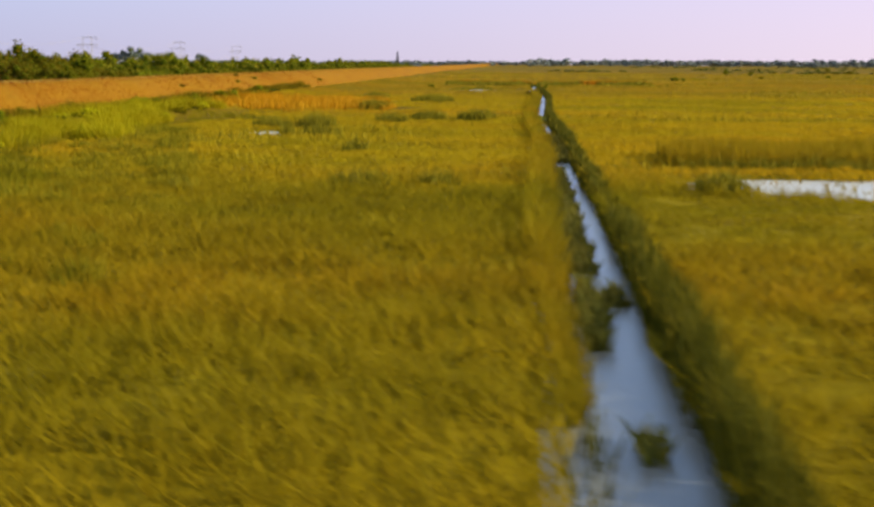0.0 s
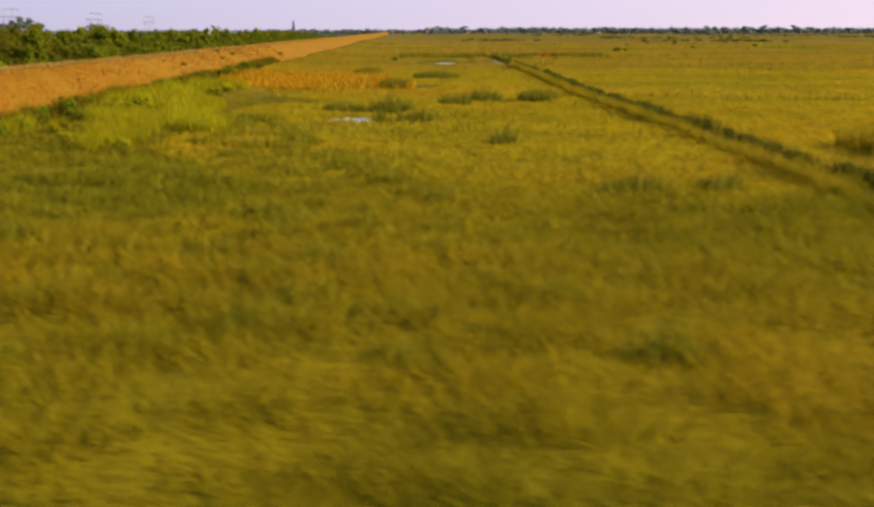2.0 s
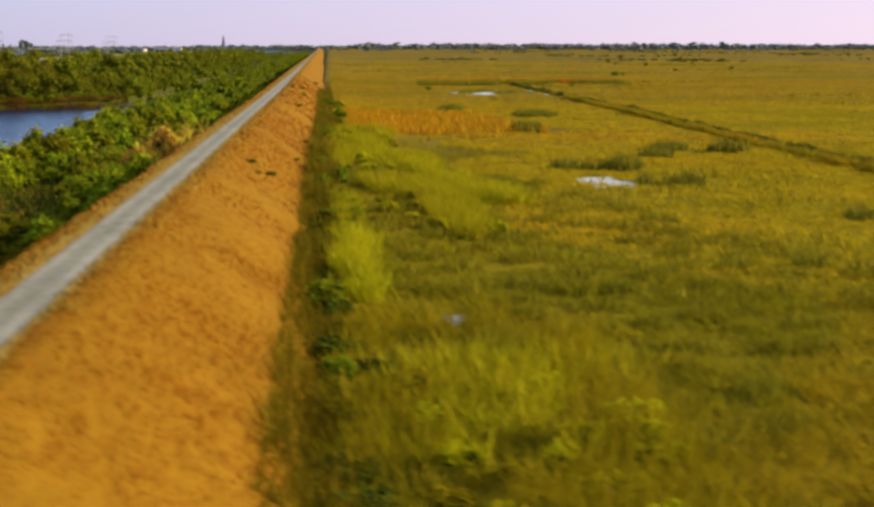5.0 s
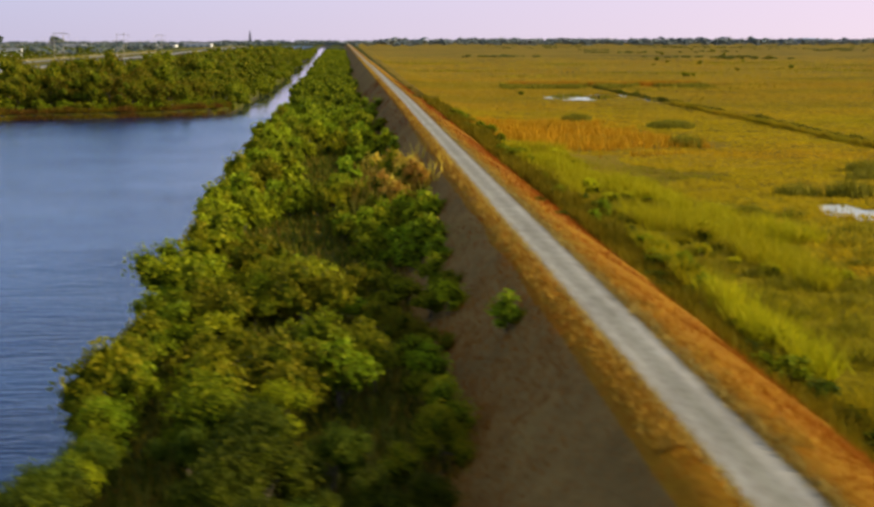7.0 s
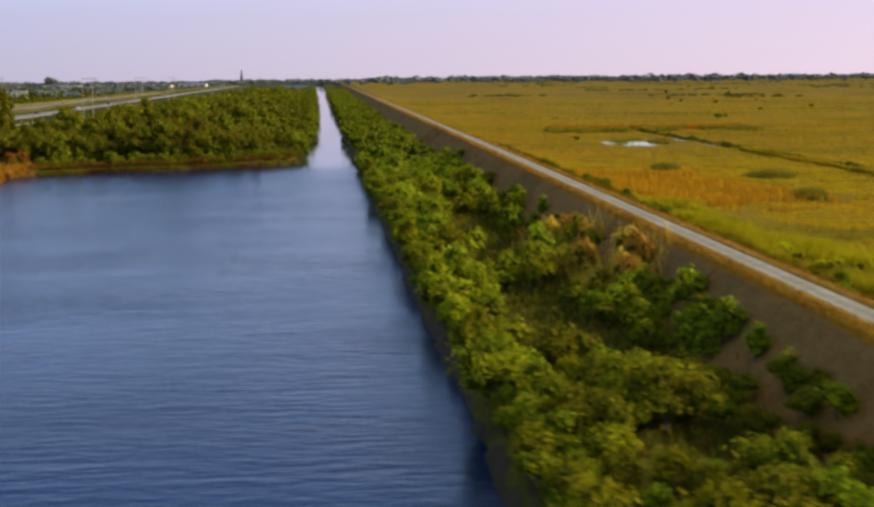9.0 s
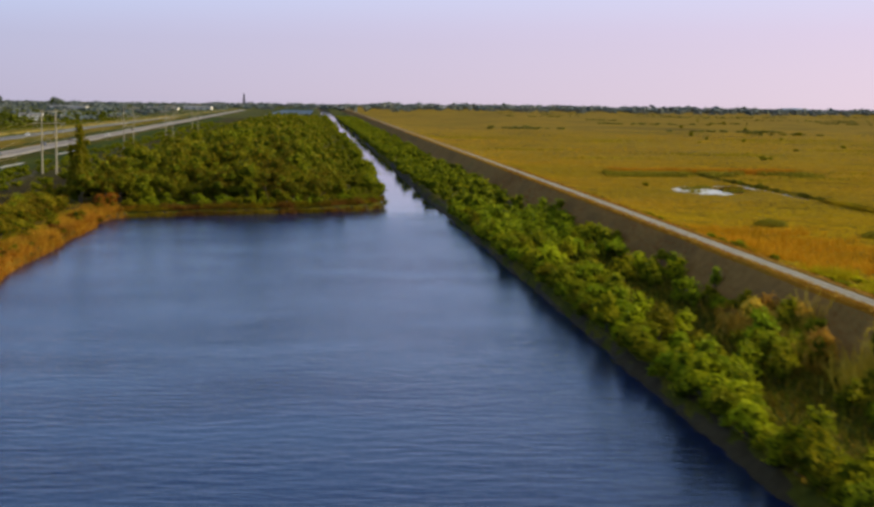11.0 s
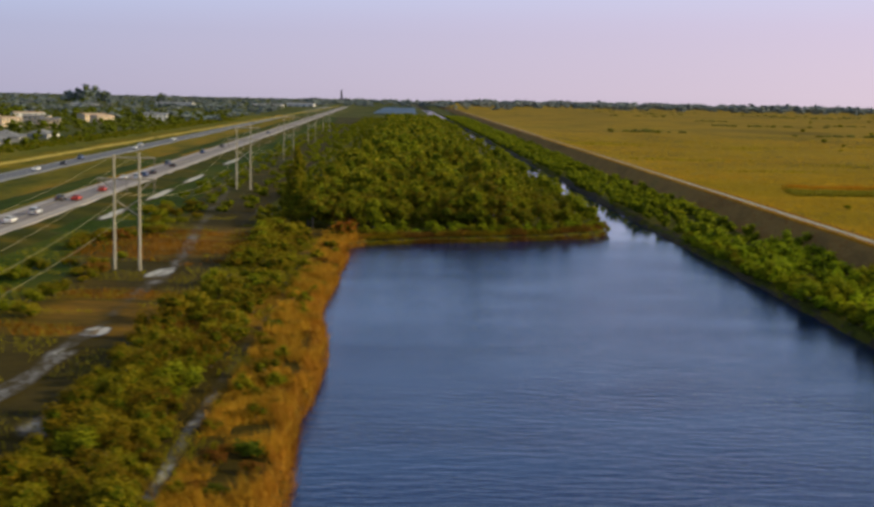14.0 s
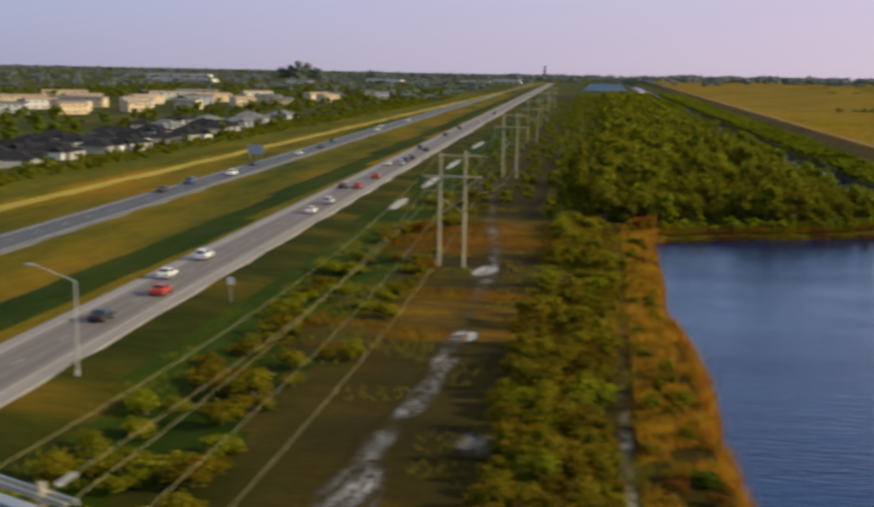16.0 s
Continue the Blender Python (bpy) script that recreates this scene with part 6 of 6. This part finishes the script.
def sign(x, y, w, h, low, mat, label, legs=2):
    root = thing("road_sign", Matrix.Translation((x, y, ground_z(x, y))), label, "road sign")
    part("panel", box_bm(-w / 2, w / 2, -.03, .03, low, low + h, bevel=.02), mat, root)
    for k in range(legs):
        sx = 0 if legs == 1 else (k / (legs - 1) - .5) * w * .7
        part("post", box_bm(sx - .05, sx + .05, .04, .14, -.3, low + h * .9), M["steel"], root)
    for k in range(2):
        part("rail", box_bm(-w * .45, w * .45, .035, .075, low + h * (.25 + .5 * k) - .04, low + h * (.25 + .5 * k) + .04), M["steel"], root)


sign(-152.3, 193.1, .9, .95, 2.3, M["sign_white"], "small white square road sign on a post", 1)
sign(-216, 440, 5.0, 3.0, 1.6, M["sign_back"], "blue-grey back of a large road sign on posts", 3)


# ---- cars ----
def car_shell(bm, prof, half, tuck):
    """A body lofted across its width from a side outline of (along, up)."""
    rows = []
    for sx, k in ((-1, 0), (-.86, 1), (.86, 1), (1, 0)):
        row = []
        for y, z in prof:
            zz = z if k else z - (.06 if z > .6 else -.02)
            inn = tuck * max(0.0, (z - .85)) if z > .85 else 0
            row.append(bm.verts.new((sx * (half - inn * (1 if k == 0 else 1)), y, zz)))
        rows.append(row)
    n = len(prof)
    for a, b in zip(rows, rows[1:]):
        for i in range(n):
            bm.faces.new((a[i], a[(i + 1) % n], b[(i + 1) % n], b[i]))
    bm.faces.new(rows[0][::-1]); bm.faces.new(rows[-1])
    bmesh.ops.recalc_face_normals(bm, faces=bm.faces)
    return bm


SEDAN = [(-2.30, .32), (-2.34, .62), (-2.22, .90), (-1.55, .98), (-.85, 1.40), (.35, 1.43), (1.12, .98), (2.05, .84), (2.32, .62), (2.30, .32)]
WAGON = [(-2.30, .36), (-2.34, .75), (-2.28, 1.05), (-2.05, 1.66), (-.3, 1.74), (.45, 1.70), (1.15, 1.12), (2.10, 1.0), (2.34, .72), (2.30, .36)]


def car(name, prof, paint, word):
    root = thing(name, Matrix.Identity(4), word + " driving on the highway", "car", "highway cars")
    half = .9 if prof is SEDAN else .95
    part("body", car_shell(bmesh.new(), prof, half, .34), M[paint], root)
    top = max(z for _, z in prof)
    low = .98 if prof is SEDAN else 1.12
    y0, y1 = (-1.38, 1.0) if prof is SEDAN else (-2.0, 1.05)
    for sx in (-1, 1):
        bm = bmesh.new()
        zi = half - .34 * (low - .8) * .55 + .03
        q = [(sx * (half + .012 - .34 * (low - .85)), y0 + .12, low), (sx * (half + .012 - .34 * (low - .85)), y1 - .12, low), (sx * (half + .012 - .34 * (top - .93)), y1 - .62, top - .08), (sx * (half + .012 - .34 * (top - .93)), y0 + (.55 if prof is SEDAN else .3), top - .08)]
        o = [(v[0] - sx * .03, v[1], v[2]) for v in q]
        vs = [bm.verts.new(v) for v in q + o]
        bm.faces.new(vs[:4]); bm.faces.new(vs[4:][::-1])
        for i in range(4):
            bm.faces.new((vs[i], vs[4 + i], vs[4 + (i + 1) % 4], vs[(i + 1) % 4]))
        bmesh.ops.recalc_face_normals(bm, faces=bm.faces)
        part("side_window", bm, M["car_glass"], root, "dark side glass")
    pts = [(y, z) for y, z in prof]
    for nm, (a, b) in (("windscreen", (5, 6)), ("rear_window", (3, 4))) if prof is SEDAN else (("windscreen", (5, 6)), ("rear_window", (2, 3))):
        (ya, za), (yb, zb) = pts[a], pts[b]
        d = Vector((0, yb - ya, zb - za)).normalized()
        nr = Vector((0, -d.z, d.y))
        nr = nr if nr.z > 0 else -nr
        bm = bmesh.new()
        vs = []
        for s, wd in ((.12, .60), (.88, .70)) if za > zb else ((.12, .70), (.88, .60)):
            p = Vector((0, ya + (yb - ya) * s, za + (zb - za) * s)) + nr * .015
            vs += [bm.verts.new(p + Vector((-wd, 0, 0))), bm.verts.new(p + Vector((wd, 0, 0)))]
        f = bm.faces.new((vs[0], vs[1], vs[3], vs[2]))
        ex = bmesh.ops.extrude_face_region(bm, geom=[f])
        for v in ex["geom"]:
            if isinstance(v, bmesh.types.BMVert):
                v.co += nr * -.03
        bmesh.ops.recalc_face_normals(bm, faces=bm.faces)
        part(nm, bm, M["car_glass"], root, "dark sloping glass")
    for sx in (-1, 1):
        for yy in (-1.4, 1.42):
            bm = bmesh.new()
            rod(bm, (sx * (half - .2), yy, .33), (sx * (half + .01), yy, .33), .33, .33, 14)
            w = part("wheel", bm, M["tyre"], root)
            part("rim", rod(bmesh.new(), (sx * (half - .02), yy, .33), (sx * (half + .025), yy, .33), .2, .18, 10), M["rim"], w)
        part("headlight", box_bm(sx * .72 - .16, sx * .72 + .16, 2.2, 2.345, .62, .76, bevel=.03), M["headlight"], root)
        part("taillight", box_bm(sx * .72 - .16, sx * .72 + .16, -2.36, -2.25, .66, .82, bevel=.03), M["taillight"], root)
    return root


fleet = {"white": car("car", SEDAN, "paint_white", "white saloon car"), "black": car("car", SEDAN, "paint_black", "black saloon car"),
         "red": car("car", SEDAN, "paint_red", "red saloon car"), "silver": car("car", WAGON, "paint_silver", "silver estate car"),
         "van": car("car", WAGON, "paint_white", "tall white van"), "dark": car("car", WAGON, "paint_blue", "dark blue estate car")}
NEAR = [("black", 175, .4), ("red", 193.7, 1.7), ("white", 207, -1.8), ("van", 225.5, -1.7), ("white", 293, 1.6), ("silver", 311.6, 1.8), ("black", 348.5, -1.8), ("red", 350, 1.8), ("red", 380, 1.8), ("white", 427, -1.8), ("silver", 430, 1.8), ("dark", 442, 1.8),
        ("black", 456, 2), ("dark", 509, -1.8), ("black", 498, 1.8), ("dark", 601, -1.8), ("black", 669, -1.8), ("white", 764, 1.8), ("dark", 881, 1.8)]
FAR = [("black", 325.4, -1.7), ("dark", 348, -1.8), ("van", 375.4, 1.6), ("black", 412, -1.6), ("white", 462, 1.6), ("black", 499, 1.5), ("dark", 536, -1.0), ("white", 633, 1.6), ("silver", 662, -1.5), ("van", 742, 1.6)]
used = set()
for mid, turn, cars in ((highway_mid, math.radians(1.2), NEAR), (far_road_mid, math.radians(181.0), FAR)):
    for key, y, off in cars:
        m = Matrix.Translation((float(mid(y)) + off, y, ROAD_Z + .06)) @ Matrix.Rotation(turn, 4, 'Z')
        if key in used:
            copy_thing(fleet[key], m)
        else:
            fleet[key].matrix_world = m
            used.add(key)


# ---- houses and blocks past the highway ----
def house(x, y, w, d, h, rise, turn, roof, wall, word, windows=3, storeys=1, hip=True):
    z = ground_z(x, y)
    root = thing("house" if storeys < 2 else "apartment_block", Matrix.Translation((x, y, z)) @ Matrix.Rotation(turn, 4, 'Z'), word, "house" if storeys < 2 else "apartment building", "suburb")
    part("wall", box_bm(-w / 2, w / 2, -d / 2, d / 2, -.5, h), wall, root)
    bm = bmesh.new()
    e = .6
    low = [bm.verts.new(p) for p in ((-w / 2 - e, -d / 2 - e, h), (w / 2 + e, -d / 2 - e, h), (w / 2 + e, d / 2 + e, h), (-w / 2 - e, d / 2 + e, h))]
    inset = d / 2 if hip else 0
    ends = (max(-w / 2 + inset, -w / 2), min(w / 2 - inset, w / 2))
    rl, rr = bm.verts.new((min(ends[0], -.3), 0, h + rise)), bm.verts.new((max(ends[1], .3), 0, h + rise))
    for f in ((low[0], low[1], rr, rl), (low[2], low[3], rl, rr), (low[1], low[2], rr), (low[3], low[0], rl), (low[3], low[2], low[1], low[0])):
        bm.faces.new(f)
    r = part("roof", bm, roof, root)
    part("ridge", rod(bmesh.new(), rl_rr(w, inset, h + rise)[0], rl_rr(w, inset, h + rise)[1], .12, .12, 5), roof, r)
    for s in range(storeys):
        zz = s * (h / storeys) + .9
        for k in range(windows):
            px = -w / 2 + w * (k + .5) / windows
            win = part("window", box_bm(px - .65, px + .65, -d / 2 - .05, -d / 2 + .05, zz, zz + 1.3), M["stucco_white"], root, "pale framed window")
            part("pane", box_bm(px - .55, px + .55, -d / 2 - .07, -d / 2 - .04, zz + .1, zz + 1.2), M["pane"], win)
        for k in range(max(1, int(d / 5))):
            py = -d / 2 + d * (k + .5) / max(1, int(d / 5))
            win = part("window", box_bm(w / 2 - .05, w / 2 + .05, py - .65, py + .65, zz, zz + 1.3), M["stucco_white"], root, "pale framed window")
            part("pane", box_bm(w / 2 + .04, w / 2 + .07, py - .55, py + .55, zz + .1, zz + 1.2), M["pane"], win)
    part("door", box_bm(w * .1 - .5, w * .1 + .5, -d / 2 - .06, -d / 2 + .04, -.2, 2.1), M["door_paint"], root)
    if hip and storeys < 3:
        g = part("gable", box_bm(w * .22 - 2.2, w * .22 + 2.2, -d / 2 - 2.0, -d / 2 + .5, -.5, h * .95), M["stucco_white"], root, "pale projecting porch")
        bm = bmesh.new()
        v = [bm.verts.new(p) for p in ((w * .22 - 2.6, -d / 2 - 2.4, h * .95), (w * .22 + 2.6, -d / 2 - 2.4, h * .95), (w * .22, -d / 2 - 2.4, h * .95 + 1.6), (w * .22 - 2.6, 0, h * .95), (w * .22 + 2.6, 0, h * .95), (w * .22, 0, h * .95 + 1.6))]
        for f in ((0, 1, 2), (5, 4, 3), (0, 2, 5, 3), (2, 1, 4, 5), (1, 0, 3, 4)):
            bm.faces.new([v[i] for i in f])
        part("porch_roof", bm, roof, g)
    return root


def rl_rr(w, inset, z):
    return (min(-w / 2 + inset, -.3), 0, z + .02), (max(w / 2 - inset, .3), 0, z + .02)


hr = random.Random(5)
for k, (x, y) in enumerate([(-284, 398), (-275, 420), (-288, 440), (-273, 450), (-290, 470), (-279, 500), (-271, 506), (-293, 520), (-276, 558), (-274, 580), (-288, 545), (-275, 604), (-290, 620), (-281, 650), (-296, 585), (-285, 690), (-300, 660), (-296, 720), (-283, 742), (-302, 415), (-306, 490), (-272, 385), (-270, 470), (-284, 610), (-268, 530), (-292, 430), (-300, 455), (-304, 540), (-310, 600), (-312, 650), (-290, 500)]):
    grey = 13 <= k <= 18
    house(x, y, hr.uniform(12, 15), hr.uniform(10, 11.5), 2.5, hr.uniform(2.2, 2.8), hr.uniform(-.35, .35) + (math.pi / 2 if k % 3 == 0 else 0), M["roof_grey"] if grey else M["roof_dark"], M["house_wall"], "low house with a grey hip roof beyond the highway" if grey else "low house with a dark shingle roof beyond the highway")
for k, (x, y, w) in enumerate([(-432, 720, 22), (-404, 735, 20), (-460, 745, 24), (-420, 775, 26), (-450, 800, 24), (-385, 790, 18), (-445, 850, 40), (-490, 860, 40), (-412, 865, 24), (-372, 850, 18), (-470, 915, 30), (-430, 930, 30), (-395, 945, 24), (-360, 935, 18), (-405, 1010, 34), (-360, 1005, 22), (-450, 1040, 36), (-520, 1000, 40), (-330, 930, 16), (-345, 1110, 26), (-400, 1120, 30), (-455, 1130, 40), (-500, 790, 26), (-325, 1060, 18), (-310, 1200, 24)]):
    house(x, y, w * .85, 11, 6.0, .8, hr.uniform(.3, 1.0) if k % 3 else hr.uniform(-.2, .3), M["roof_tile"] if k % 3 else M["roof_grey"], M["stucco"] if k % 4 else M["stucco_white"], "two-storey cream apartment block with tiled roof", 5, 2, False)


def shed(x, y, w, d, h, wall, word):
    root = thing("warehouse", Matrix.Translation((x, y, 0)), word, "warehouse", "far warehouses")
    part("wall", box_bm(-w / 2, w / 2, -d / 2, d / 2, -.5, h), wall, root)
    bm = bmesh.new()
    v = [bm.verts.new(p) for p in ((-w / 2 - 1, -d / 2 - 1, h), (w / 2 + 1, -d / 2 - 1, h), (w / 2 + 1, d / 2 + 1, h), (-w / 2 - 1, d / 2 + 1, h), (-w / 2, 0, h + 2), (w / 2, 0, h + 2))]
    for f in ((0, 1, 5, 4), (2, 3, 4, 5), (1, 2, 5), (3, 0, 4), (3, 2, 1, 0)):
        bm.faces.new([v[i] for i in f])
    part("roof", bm, M["roof_grey"], root)
    for k in range(4):
        px = -w / 2 + w * (k + .5) / 4
        part("loading_door", box_bm(px - w * .06, px + w * .06, -d / 2 - .12, -d / 2 + .1, 0, h * .55), M["roof_grey"], root)


for x, y, w, h in ((-720, 1900, 90, 5), (-560, 1960, 40, 4), (-480, 2250, 60, 5), (-330, 2300, 50, 5), (-860, 2300, 110, 7), (-290, 2500, 50, 6)):
    shed(x, y, w, 40, h, M["stucco_white"], "long pale warehouse on the far plain")


def arena(x, y):
    root = thing("arena", Matrix.Translation((x, y, 0)), "hazy blue-grey domed arena on the horizon", "building")
    bm = bmesh.new()
    bmesh.ops.create_cone(bm, cap_ends=True, segments=32, radius1=58, radius2=56, depth=26)
    bmesh.ops.translate(bm, verts=bm.verts, vec=(0, 0, 12))
    part("wall", bm, M["blue_metal"], root)
    bm = bmesh.new()
    bmesh.ops.create_uvsphere(bm, u_segments=32, v_segments=12, radius=1.0)
    bmesh.ops.delete(bm, geom=[v for v in bm.verts if v.co.z < -.01], context='VERTS')
    bmesh.ops.scale(bm, vec=(57, 57, 13), verts=bm.verts)
    bmesh.ops.translate(bm, verts=bm.verts, vec=(0, 0, 25))
    part("roof", bm, M["blue_metal"], root)
    part("chimney", rod(bmesh.new(), (70, 0, -1), (70, 0, 36), 3, 2.4, 10), M["roof_grey"], root)
    return root


arena(1545, 4420).scale.z = .45


def mast(x, y, h):
    root = thing("lattice_tower", Matrix.Translation((x, y, 0)), "dark lattice tower rising over the far end of the highway", "tower")
    for sx, sy in ((-1, -1), (1, -1), (1, 1), (-1, 1)):
        part("leg", rod(bmesh.new(), (sx * h * .13, sy * h * .13, -1), (sx * h * .015, sy * h * .015, h), .9, .5, 6), M["roof_dark"], root)
    for k in range(6):
        z0, z1 = h * k / 6, h * (k + 1) / 6
        w0, w1 = h * (.13 - .115 * k / 6), h * (.13 - .115 * (k + 1) / 6)
        bm = bmesh.new()
        for sy in (-1, 1):
            rod(bm, (-w0, sy * w0, z0), (w1, sy * w1, z1), .5, .5, 5)
            rod(bm, (w0, sy * w0, z0), (-w1, sy * w1, z1), .5, .5, 5)
            rod(bm, (-w1, sy * w1, z1), (w1, sy * w1, z1), .5, .5, 5)
        part("bracing", bm, M["roof_dark"], root)


mast(-268, 3500, 36)
